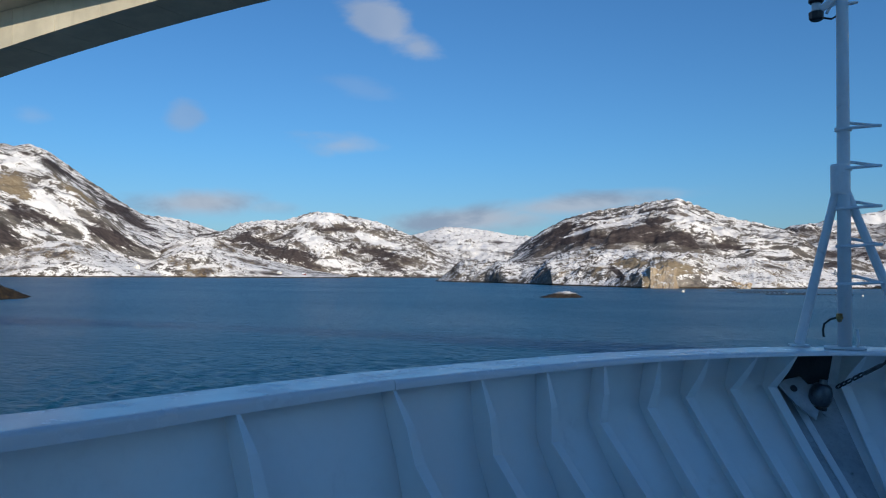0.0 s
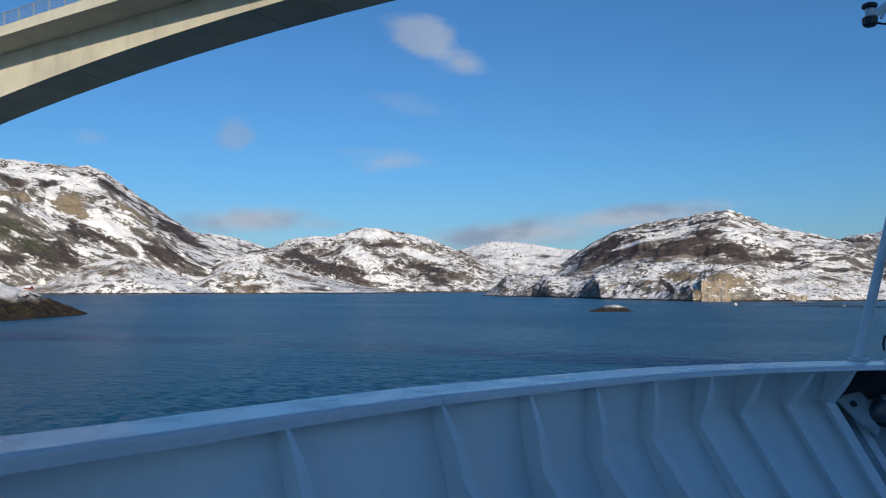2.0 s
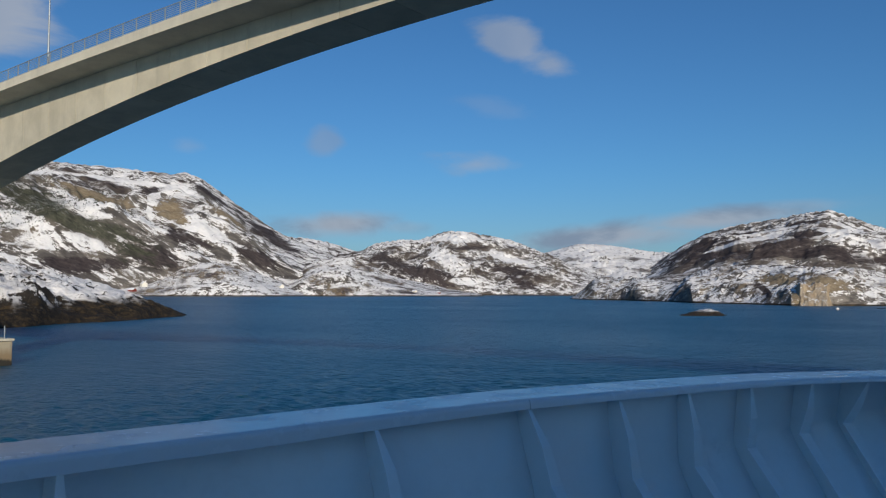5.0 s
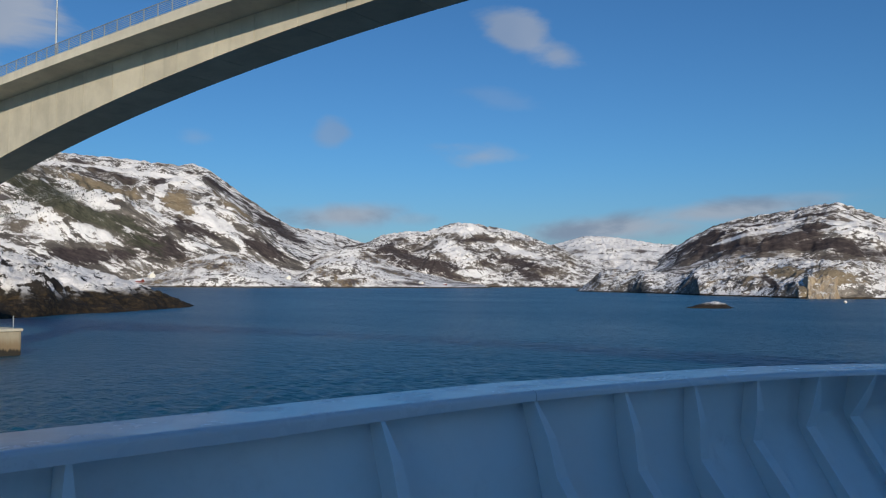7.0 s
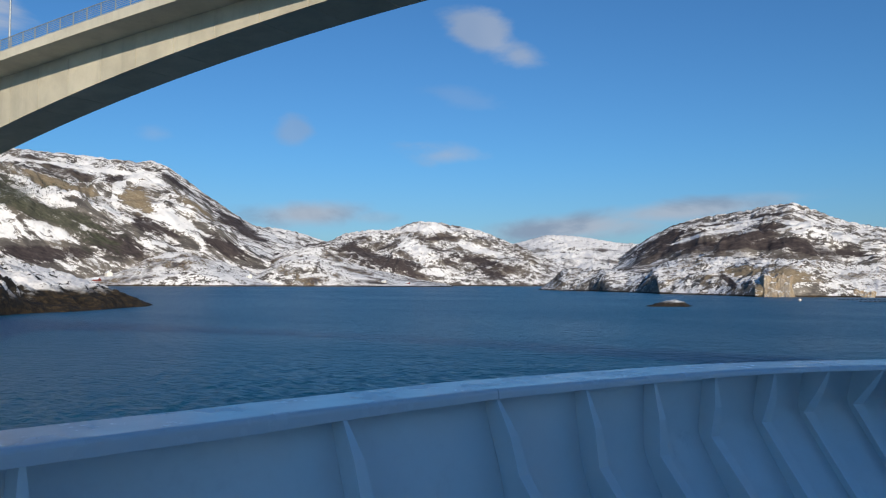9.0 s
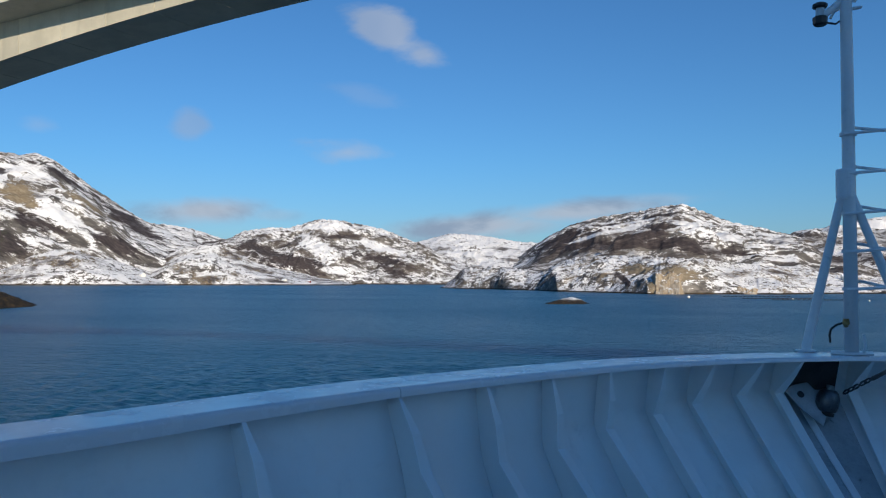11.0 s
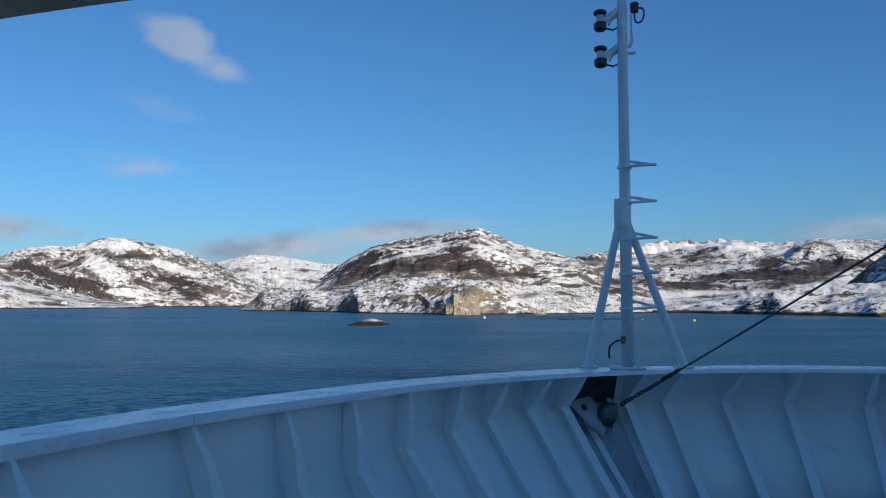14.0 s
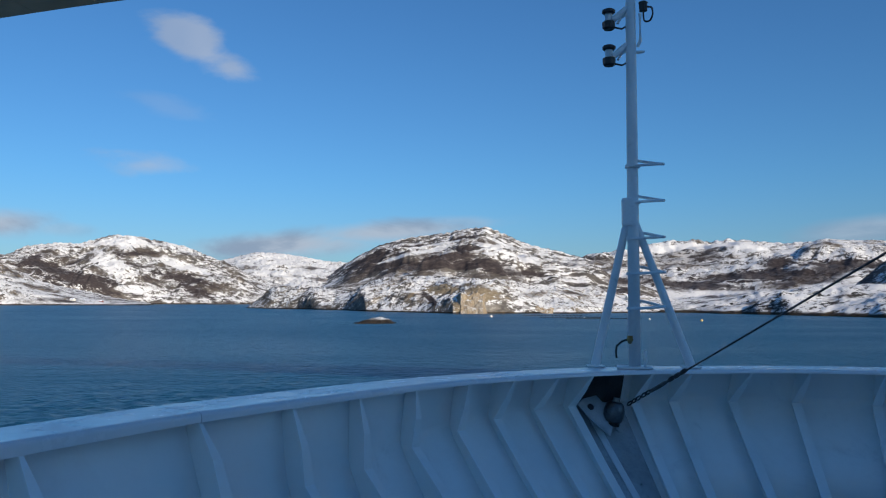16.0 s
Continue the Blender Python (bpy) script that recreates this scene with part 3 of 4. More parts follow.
ridge("mountain", ((-4, 2.0), (-9, 3.1), (-10.4, 3.46), (-11.2, 3.55), (-13.8, 4.0), (-15.9, 4.24), (-17.5, 4.17), (-19.5, 4.2), (-21.3, 4.0), (-22.1, 3.88), (-23.8, 3.98), (-24.8, 4.1), (-26.7, 3.95), (-28.8, 3.9), (-36, 4.4), (-48, 3.0), (-62, 2.0)),
      ((-4, 2300), (-62, 1700)), ((-4, 1100), (-62, 800)), LAND_E, "long snowy ridge with bare rock bluffs", rough=0.13, crag=0.02, grain=230, seed=17, n_az=520, n_r=90)
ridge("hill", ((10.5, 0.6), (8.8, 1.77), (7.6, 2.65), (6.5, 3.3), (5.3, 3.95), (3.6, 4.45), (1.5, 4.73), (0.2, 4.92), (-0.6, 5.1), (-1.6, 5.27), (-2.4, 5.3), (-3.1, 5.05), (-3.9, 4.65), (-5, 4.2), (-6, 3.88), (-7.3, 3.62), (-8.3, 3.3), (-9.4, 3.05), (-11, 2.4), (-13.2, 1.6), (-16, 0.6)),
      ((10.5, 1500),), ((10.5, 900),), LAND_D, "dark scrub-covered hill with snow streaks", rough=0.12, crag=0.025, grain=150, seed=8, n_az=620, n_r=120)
ridge("hill", ((13.2, 0.3), (12.6, 0.82), (11.1, 1.42), (10.3, 1.6), (9.6, 1.68), (8.8, 1.6), (7.3, 1.4), (6.4, 1.1), (5.6, 0.6)), ((13.2, 1420),), ((13.2, 1250),), LAND_G,
      "low snowy knoll behind the headland", rough=0.12, crag=0.03, grain=70, seed=21, n_az=160, n_r=36, back=1.15)
ridge("headland", ((14.4, -0.5), (13.5, 0.2), (12.7, 0.98), (11.2, 1.1), (10.2, 1.05), (8.6, 0.9), (7.4, 0.7), (6.8, 0.9), (6.1, 1.28), (4.8, 1.7), (2.8, 1.8), (0.6, 1.8), (-1.9, 1.62), (-3.6, 1.6), (-5.4, 1.3), (-7.3, 1.15), (-9.2, 0.9), (-11, 0.7), (-15.4, 0.2), (-17, -0.2)),
      ((14.4, 1100), (10.4, 1010), (7.3, 900), (-2, 730), (-17, 900)), ((14.4, 1040), (11.6, 960), (10.9, 940), (9.4, 868), (8.2, 835), (7.7, 815), (6.1, 728), (0, 612), (-8.6, 640), (-17, 770)), LAND_F,
      "low snowy rock headland with tan cliffs", rough=0.13, crag=0.03, grain=48, seed=9, n_az=900, n_r=90, steep=0.55, back=1.25,
      wiggle=0.012, jag=0.08,
      bluff=((14.4, 0.9), (11, 0.72), (9.7, 0.58), (8.4, 0.85), (6.4, 0.58), (5.2, 0.85), (1.8, 0.85), (0.2, 0.6), (-1.0, 0.32), (-3.0, 0.32), (-4.6, 0.7), (-6.5, 0.8), (-17, 0.8)))
ridge("headland", ((-11, -0.3), (-15.4, 0.3), (-18.4, 0.55), (-23.3, 0.97), (-26.6, 1.16), (-28.8, 1.3), (-34, 2.1), (-44, 2.0), (-60, 1.0)),
      ((-11, 1000), (-24, 760), (-60, 700)), ((-11, 780), (-23, 620), (-28, 555), (-60, 500)), LAND_H,
      "low snow-covered shore with dark rock at the waterline", wiggle=0.03, rough=0.16, crag=0.04, grain=60, seed=10, n_az=360, n_r=50, steep=0.6, back=1.25)
ridge("headland", ((40.2, -1.8), (41.1, -1.45), (43.0, -0.65), (45.7, 0.35), (48.4, 1.1), (50.8, 1.6), (56, 2.6), (64, 4.0), (80, 4.0)),
      ((40.2, 322), (50, 330), (80, 300)), ((40.2, 312), (44.0, 272), (50, 232), (80, 150)), LAND_N,
      "snowy near shore with dark wet rocks", wiggle=0.03, rough=0.22, crag=0.03, grain=18, seed=11, n_az=420, n_r=70, steep=0.5, back=1.3)
ridge("hill", ((-25.4, 0.3), (-26.4, 1.2), (-27.4, 2.1), (-28.6, 3.1), (-31, 4.8), (-36, 6.2), (-46, 6.0), (-60, 3.0)),
      ((-25.4, 900), (-40, 900), (-60, 800)), ((-25.4, 760), (-40, 680), (-60, 600)), LAND_K,
      "dark steep scrub-covered slope beside the water", rough=0.10, crag=0.03, grain=90, seed=14, n_az=260, n_r=50, steep=0.7, back=1.3)
ridge("islet", ((7.4, -1.72), (6.6, -1.42), (5.7, -1.16), (5.1, -1.05), (4.4, -1.3), (3.5, -1.72)), ((6.9, 345),), ((6.9, 327),), LAND_I,
      "small dark rock islet capped with snow", rough=0.05, crag=0.03, grain=9, seed=12, n_az=60, n_r=16, steep=0.7, back=1.06, foot=-0.6, jag=0.03)


def cliff_mat():
    m, t, b, v = material("tan_cliff_rock")
    mp = t.nodes.new("ShaderNodeMapping")
    mp.inputs["Scale"].default_value = (0.45, 0.45, 0.07)
    t.links.new(v, mp.inputs["Vector"])
    runs = noise_node(t, mp.outputs[0], 1.0, 7.0, 0.65, 0.4)
    patch = noise_node(t, v, 0.09, 5.0, 0.6)
    grit = noise_node(t, v, 0.9, 6.0, 0.7)
    col = mix(t, smooth(t, runs, 0.35, 0.65), (0.27, 0.20, 0.13), (0.44, 0.36, 0.25))
    col = mix(t, smooth(t, patch, 0.45, 0.62, 0.0, 0.6), col, (0.36, 0.33, 0.29))
    col = mix(t, smooth(t, grit, 0.52, 0.7, 0.0, 0.6), col, (0.10, 0.075, 0.05))
    pos = t.nodes.new("ShaderNodeNewGeometry")
    sep = t.nodes.new("ShaderNodeSeparateXYZ")
    t.links.new(pos.outputs["Normal"], sep.inputs[0])
    ledge = smooth(t, math_node(t, "ADD", sep.outputs[2], math_node(t, "MULTIPLY", grit, 0.4)), 0.95, 1.12)
    t.links.new(mix(t, ledge, col, (0.86, 0.86, 0.86)), b.inputs["Base Color"])
    b.inputs["Roughness"].default_value = 0.9
    b.inputs["Specular IOR Level"].default_value = 0.15
    bump(t, b, runs, 0.9, 1.6)
    return m


CLIFFROCK = cliff_mat()


def build_cliff(az0, az1, r, low, high, seed, lean=8.0):
    """A broken rock face that stands out of the headland; its rim curls back into the hill."""
    nu, nv = 70, 40
    verts, faces = [], []
    for i in range(nu + 1):
        u = i / nu
        for j in range(nv + 1):
            v = j / nv
            az = az0 + (az1 - az0) * u
            p = polar(az, r)
            q = Vector((p.x * 0.11, p.y * 0.11, v * 1.2 + seed))
            side = max(0.0, abs(2 * u - 1) - 0.5) / 0.5
            rim = max(0.0, v - 0.86) / 0.14
            d = lean * v + 2.2 * noise.fractal(q, 0.8, 2.1, 5) + 0.9 * noise.noise(q * 3.1) + 30 * side ** 1.3 + 30 * rim ** 1.2
            z = low + (high - low) * min(1.0, v / 0.9) + 3.4 * noise.fractal(Vector((u * 5, seed, v * 2)), 0.8, 2.1, 4) * v - 7.0 * side * v - 1.0 * rim
            p = polar(az, r + d, z)
            verts.append(tuple(p))
    for i in range(nu):
        for j in range(nv):
            a = i * (nv + 1) + j
            faces.append((a, a + nv + 1, a + nv + 2, a + 1))
    me = bpy.data.meshes.new("cliff")
    me.from_pydata(verts, [], faces)
    me.materials.append(CLIFFROCK)
    me.update()
    if sum(f.normal.y for f in me.polygons) > 0:
        me.flip_normals()
    tagged(new("cliff", me), "bare tan rock cliff above the water", "cliff", kind="structure")


build_cliff(0.2, -2.9, 609, -1.0, 16.0, 1.0, 18.0)
build_cliff(-5.2, -7.6, 637, -1.0, 4.5, 4.0, 10.0)


# ---------------------------------------------------------------- bridge
T_B = 7.0
SLANT = radians(-12.54)
ALONG, ACROSS = Vector((math.cos(SLANT), math.sin(SLANT), 0)), Vector((-math.sin(SLANT), math.cos(SLANT), 0))
ORIGIN = Vector((-102.7 + 1.271 * T_B, 97.48 - 5.17 * T_B, 0))


def on_bridge(s, q, z):
    """s metres along from the pier's edge, q across from the near deck edge, z above the sea."""
    return ORIGIN + s * ALONG + q * ACROSS + Vector((0, 0, z))


def deck_z(s):
    d = abs(s - 87.1)
    return EYE + 22.77 - (0.00036 * d * d if d < 95 else 0.00036 * 95 * 95 + 0.0684 * (d - 95))


SPAN = 168.2


def girder_depth(s):
    c = 84.1 if -2.5 <= s <= SPAN + 2.5 else (-86.0 if s < 0 else SPAN + 86.0)
    return 2.43 + 0.00096 * min(84.1, abs(s - c)) ** 2


BOX0, BOX1, WIDE = 2.83, 7.2, 10.0


def build_bridge():
    bridge = thing("bridge", on_bridge(0, 4.6, 0), "long arched concrete box-girder road bridge over the sound", "bridge")
    step = 5.0
    s = -100.0
    while s < 290.0:
        cuts = [s + 0.03, s + step / 2, s + step - 0.03]
        rows = []
        for c in cuts:
            top, low = deck_z(c) - 0.75, deck_z(c) - girder_depth(c)
            rows.append([on_bridge(c, BOX0, top), on_bridge(c, BOX1, top), on_bridge(c, BOX1, low), on_bridge(c, BOX0, low)])
        part("girder_segment", loft(rows), CONCRETE, bridge)
        s += step
    stations = [-100 + 5 * k for k in range(79)]
    prof = ((0.0, 0.0), (0.0, -0.85), (0.28, -0.85), (BOX0 + 0.1, -0.95), (BOX0 + 0.1, -0.7), (BOX1 - 0.1, -0.7), (BOX1 - 0.1, -0.95),
            (WIDE - 0.28, -0.85), (WIDE, -0.85), (WIDE, 0.0), (WIDE - 0.3, 0.0), (WIDE - 0.3, -0.12), (0.3, -0.12), (0.3, 0.0))
    part("deck_slab", loft([[on_bridge(s, q, deck_z(s) + h) for q, h in prof] for s in stations]), FASCIA, bridge, "pale concrete deck with cantilevered edge")
    road = ((0.32, -0.10), (WIDE - 0.32, -0.10), (WIDE - 0.32, -0.05), (0.32, -0.05))
    part("roadway", loft([[on_bridge(s, q, deck_z(s) + h) for q, h in road] for s in stations]), ASPHALT, bridge, "dark asphalt roadway")
    for side, q in ((0, 0.14), (1, WIDE - 0.14)):
        for h, r in ((1.15, 0.05), (0.98, 0.024), (0.82, 0.024), (0.66, 0.024), (0.50, 0.024), (0.34, 0.024), (0.14, 0.03)):
            part("handrail", tube([on_bridge(s, q, deck_z(s) + h) for s in stations], r, 6), GALV, bridge)
        bm0 = box((-0.05, -0.04, 0), (0.05, 0.04, 1.17))
        me = bpy.data.meshes.new("post")
        bm0.to_mesh(me)
        bm0.free()
        me.materials.append(GALV)
        k = -60.0
        while k < 200:
            post = new("post", me)
            post.parent = bridge
            post.matrix_parent_inverse = bridge.matrix_world.inverted()
            post.matrix_basis = Matrix.Translation(on_bridge(k, q, deck_z(k))) @ Matrix.Rotation(math.atan2(ALONG.y, ALONG.x), 4, "Z")
            k += 2.0 if side == 0 else 4.0
    bank = []
    for k in range(300):
        c = -60 + 0.8 * k
        h = 0.12 + 0.22 * max(0.0, 0.5 + noise.noise(Vector((c * 0.35, 3.0, 0.0))))
        bank.append([on_bridge(c, q, deck_z(c) - 0.049 + z) for q, z in ((0.34, 0.0), (0.40, h), (0.62, h * 0.9), (0.95, 0.0))])
    part("snow_bank", loft(bank), SNOWBANK, bridge, "thin bank of ploughed snow along the deck edge")
    for p0, p1 in ((-4.6, 0.0), (SPAN, SPAN + 4.6)):
        low = deck_z(p0) - girder_depth(max(0.0, min(SPAN, p0))) + 0.4
        rows = [[on_bridge(a, b, z) for a, b in ((p0, BOX0 + 0.05), (p1, BOX0 + 0.05), (p1, BOX1 - 0.05), (p0, BOX1 - 0.05))] for z in (3.2, low / 2, low)]
        part("pier", loft(rows), CONCRETE, bridge, "tall rectangular concrete pier")
        m = Matrix.Translation(on_bridge((p0 + p1) / 2, (BOX0 + BOX1) / 2, 0)) @ Matrix.Rotation(math.atan2(ALONG.y, ALONG.x), 4, "Z")
        footing = part("footing", box((-6.95, -5.2, -4.0), (6.95, 4.95, 2.95), m, 0.12), FOOTING, bridge, "stained concrete pier footing standing in the water")
        part("coping", box((-7.1, -5.35, 2.954), (7.1, 5.1, 3.25), m, 0.06), FASCIA, footing)
        part("marker_pole", tube([m @ Vector((6.4, 4.2, 3.2)), m @ Vector((6.4, 4.2, 4.8))], 0.06, 8), GALV, footing)
    return bridge


build_bridge()


def build_street_lamp(s):
    base = on_bridge(s, 0.55, deck_z(s) - 0.12)
    lamp = thing("street_lamp", base, "tall slim galvanised street lamp on the bridge deck", "street lamp", "street lamps along the bridge")
    part("base_plate", box((-0.2, -0.2, 0), (0.2, 0.2, 0.06), Matrix.Translation(base), 0.01), GALV, lamp)
    part("pole", tube([base + Vector((0, 0, 0.06)), base + Vector((0, 0, 4)), base + Vector((0, 0, 8.1))], 0.11, 10, (1, 0.85, 0.6)), GALV, lamp)
    arm = [base + Vector((0, 0, 8.05)), base + ACROSS * 0.5 + Vector((0, 0, 8.3)), base + ACROSS * 1.2 + Vector((0, 0, 8.35))]
    part("arm", tube(arm, 0.05, 8), GALV, lamp)
    m = Matrix.Translation(base + ACROSS * 1.5 + Vector((0, 0, 8.35))) @ Matrix.Rotation(math.atan2(ACROSS.y, ACROSS.x), 4, "Z")
    part("lamp_head", box((-0.38, -0.16, -0.07), (0.38, 0.16, 0.09), m, 0.05), GALV, lamp)


for s_lamp in (-32, -2, 28.9, 58.5, 89.6, 120, 150, 180):
    build_street_lamp(s_lamp)


# ---------------------------------------------------------------- ship
HEAD = radians(8)
STARBOARD = Vector((math.cos(HEAD), math.sin(HEAD), 0))
BOW = Vector((2.3, 7.72, 0))
RAIL_Z, DECK_Z = EYE - 0.60, EYE - 1.78
PORT = ((-5.35, -12.0), (-5.3, -8.5), (-5.0, -5.0), (-4.55, -2.2), (-3.8, 0.4), (-3.02, 2.3), (-2.35, 3.62), (-1.66, 4.66), (-1.08, 5.46), (-0.72, 5.93), (-0.3, 6.4),
        (0.31, 6.9), (0.89, 7.28), (1.5, 7.56))


def spline(points, per=12):
    out = []
    p = [points[0], *points, points[-1]]
    for a, b, c, d in zip(p, p[1:], p[2:], p[3:]):
        for k in range(per):
            t = k / per
            out.append(0.5 * ((2 * b) + (c - a) * t + (2 * a - 5 * b + 4 * c - d) * t * t + (3 * b - a - 3 * c + d) * t ** 3))
    out.append(points[-1])
    return out


def rail_curve():
    port = [Vector((x, y, 0)) for x, y in PORT]
    star = [q - 2 * (q - BOW).dot(STARBOARD) * STARBOARD for q in reversed(port)]
    raw = spline([*port, BOW, *star])
    for _ in range(6):
        raw = [raw[0], *[(a + 2 * b + c) / 4 for a, b, c in zip(raw, raw[1:], raw[2:])], raw[-1]]
    # even steps of 10 cm
    out, left = [raw[0]], 0.10
    for a, b in zip(raw, raw[1:]):
        d = (b - a).length
        while left <= d:
            out.append(a + (b - a) * (left / d))
            left += 0.10
        left -= d
    return out


EDGE = rail_curve()
INWARD = []
for i in range(len(EDGE)):
    w = (EDGE[min(i + 2, len(EDGE) - 1)] - EDGE[max(i - 2, 0)]).normalized()
    INWARD.append(Vector((w.y, -w.x, 0)))


def at_rail(i, inward, drop):
    return EDGE[i] + INWARD[i] * inward + Vector((0, 0, RAIL_Z - drop - SHEER[i]))


def nearest(x, y):
    return min(range(len(EDGE)), key=lambda i: (EDGE[i] - Vector((x, y, 0))).length)


# the rail falls a little towards the waist of the ship
SHEER = [float(np.interp(i, (nearest(-2.6, 3.3), nearest(-1.7, 4.6)), (0.026, 0.0))) for i in range(len(EDGE))]
RAILW = 0.40
CAPPAINT = plain("glossy_white_rail_paint", (0.82, 0.84, 0.86), 0.24, vary=0.03, scale=0.8, dirt=(0.6, 0.63, 0.65, 0.2))
ship = thing("ship", Vector((0, -4, DECK_Z)), "white-painted ship's bow with high flared bulwark", "ship")
# stiffeners: place of each on the rail's lip, and how far its knee stands in from the lip
RIBS = ((-2.45, 2.27, -0.04), (-1.78, 3.53, 0.22), (-1.29, 4.39, 0.22), (-0.97, 4.96, 0.12), (-0.65, 5.52, 0.05), (-0.29, 5.97, -0.04), (0.05, 6.34, -0.125),
        (0.42, 6.68, -0.25), (0.80, 6.98, -0.31), (1.17, 7.18, -0.34), (1.74, 7.4, -0.38), (2.13, 7.4, -0.42), (2.7, 7.4, -0.45), (3.27, 7.4, -0.45),
        (3.87, 7.4, -0.45), (4.5, 7.2, -0.42), (5.1, 7.0, -0.38))


def nearest_lip(x, y):
    return min(range(len(EDGE)), key=lambda i: (EDGE[i] + INWARD[i] * RAILW - Vector((x, y, 0))).length)


RIB_AT = [nearest_lip(x, y) for x, y, _ in RIBS]
KNEE_AT, KNEE = [0, *RIB_AT, len(EDGE)], [-0.04, *[k for _, _, k in RIBS], -0.04]


def knee(i):
    return RAILW + float(np.interp(i, KNEE_AT, KNEE))


def knee_drop(i):
    stem = float(np.interp(i, (RIB_AT[6], RIB_AT[8], RIB_AT[11], RIB_AT[14], RIB_AT[16]), (0.0, 0.07, 0.07, 0.035, 0.02)))
    return 0.40 + 0.12 * max(0.0, 1 - abs(knee(i) - RAILW - 0.08) / 0.2) - stem


# cap rail with a turned-down inner lip
def rail_profile(i):
    lip = float(np.interp(i, (nearest(-2.5, 3.3), nearest(-1.62, 4.6), nearest(0.9, 7.28)), (0.076, 0.055, 0.030)))
    return ((-0.02, 0.0), (RAILW - 0.030, 0.0), (RAILW - 0.017, 0.003), (RAILW - 0.007, 0.010), (RAILW - 0.001, 0.021), (RAILW, 0.032), (RAILW, max(lip, 0.036)), (RAILW - 0.015, max(lip, 0.036)), (RAILW - 0.015, 0.025), (-0.02, 0.025))


seam = nearest(-1.62, 4.6)
for a, b in ((0, seam), (seam, len(EDGE) - 1)):
    idx = sorted({*range(a, b, 2), b})
    rows = [[at_rail(i, q, d) for q, d in rail_profile(i)] for i in idx]
    k = -1 if a == 0 else 0          # leave the weld seam open by a few millimetres
    shift = (EDGE[seam] - EDGE[seam - 1]).normalized() * (-0.003 if a == 0 else 0.003)
    rows[k] = [p + shift for p in rows[k]]
    part("cap_rail", loft(rows), CAPPAINT, ship, "white cap rail with turned-down lip")
along_seam = (EDGE[seam + 1] - EDGE[seam - 1]).normalized()
part("weld_seam", loft([[at_rail(seam, q, d + 0.002) + along_seam * e for q, d in rail_profile(seam)] for e in (-0.005, 0.005)]), DIRTY, ship, "grubby weld seam across the rail")


def plating(i):
    """Inner face: upright strake under the rail, then flare inwards to the deck."""
    side = float(np.interp(i, (RIB_AT[2], RIB_AT[7]), (1.0, 0.0)))
    k, d = knee(i) - 0.12 - 0.08 * side, knee_drop(i)
    top = max(0.0, RAILW - 0.085 + 0.8 * min(0.0, knee(i) - RAILW)) - 0.05 * side
    flare = 1.0 - 0.7 * side
    return ((top, 0.02), (top + 0.42 * (k - top) - 0.004, 0.5 * d), (k, d), (k + 0.5 * flare * (1.18 - d), d + 0.5 * (1.18 - d)), (k + 1.02 * flare * (1.18 - d), 1.18))


def panel(i):
    """The plating with its knee bent round, but for the recess of the fairlead."""
    top, upper, bend, low, foot = (Vector(p) for p in plating(i))
    r = 0.0 if RIB_AT[9] - 1 <= i <= RIB_AT[10] + 1 else 0.28
    a, b = bend.lerp(upper, r), bend.lerp(low, r)
    curve = [(1 - u) ** 2 * a + 2 * u * (1 - u) * bend + u * u * b for u in (0.0, 0.25, 0.5, 0.75, 1.0)]
    return [top, top.lerp(upper, 0.3), *curve, low, foot]


rows = []
for i in range(0, len(EDGE), 2):
    inner = [at_rail(i, q, d) for q, d in panel(i)]
    outer = [at_rail(i, q - 0.014, d + 0.004) for q, d in reversed(panel(i))]
    rows.append(inner + outer)
part("bulwark", loft(rows), WHITE, ship, "white flared steel bulwark plating", True)


def build_rib(n, i):
    """A stiffener: bracket that starts as a point under the rail's lip, widens to the knee, then runs down the flare as a flanged bar."""
    k, d = knee(i), knee_drop(i)
    mid = RAILW + 0.55 * (k - RAILW) + 0.012
    profile = ((RAILW - 0.03, 0.04), (mid, 0.55 * d), (k, d), (k + 0.5 * (1.18 - d), d + 0.5 * (1.18 - d)), (k + 1.02 * (1.17 - d), 1.17))
    along = Vector((-INWARD[i].y, INWARD[i].x, 0))
    inn = [at_rail(i, q, h) for q, h in profile]
    out = [at_rail(i, q + 0.004, max(h, 0.04)) for q, h in plating(i)]
    web = [[a - along * 0.007, a + along * 0.007, b + along * 0.013, b - along * 0.013] for a, b in zip(inn, out)]
    rib = part("rib", loft(web), WHITE, ship, "white bulwark stiffener")
    spread = float(np.interp(n, (3, 7), (0.85, 1.0)))
    fl = []
    for (q, h), w in zip(profile, (0.010, 0.034, 0.044, 0.044, 0.044)):
        w *= spread
        fl.append([at_rail(i, q + 0.006, h) - along * w, at_rail(i, q + 0.006, h) + along * w, at_rail(i, q - 0.006, h) + along * w, at_rail(i, q - 0.006, h) - along * w])
    part("flange", loft(fl), WHITE, rib)


for n, i in enumerate(RIB_AT):
    build_rib(n, i)
q_drain, d_drain = plating(RIB_AT[4] + 2)[3]
c = at_rail(RIB_AT[4] + 2, q_drain, d_drain)
part("drain", tube([c - INWARD[RIB_AT[4]] * 0.01, c + INWARD[RIB_AT[4]] * 0.012], 0.018, 10), GRIME, ship, "small black drain hole")
# deck
bm = bmesh.new()
edge_in = [at_rail(i, *plating(i)[-1]) for i in range(0, len(EDGE), 3)]
bm.faces.new([bm.verts.new((p.x, p.y, DECK_Z)) for p in edge_in])
deck = part("deck", bm, DECKPAINT, ship, "light grey painted steel foredeck")
# hull outside down to the sea
rows = []
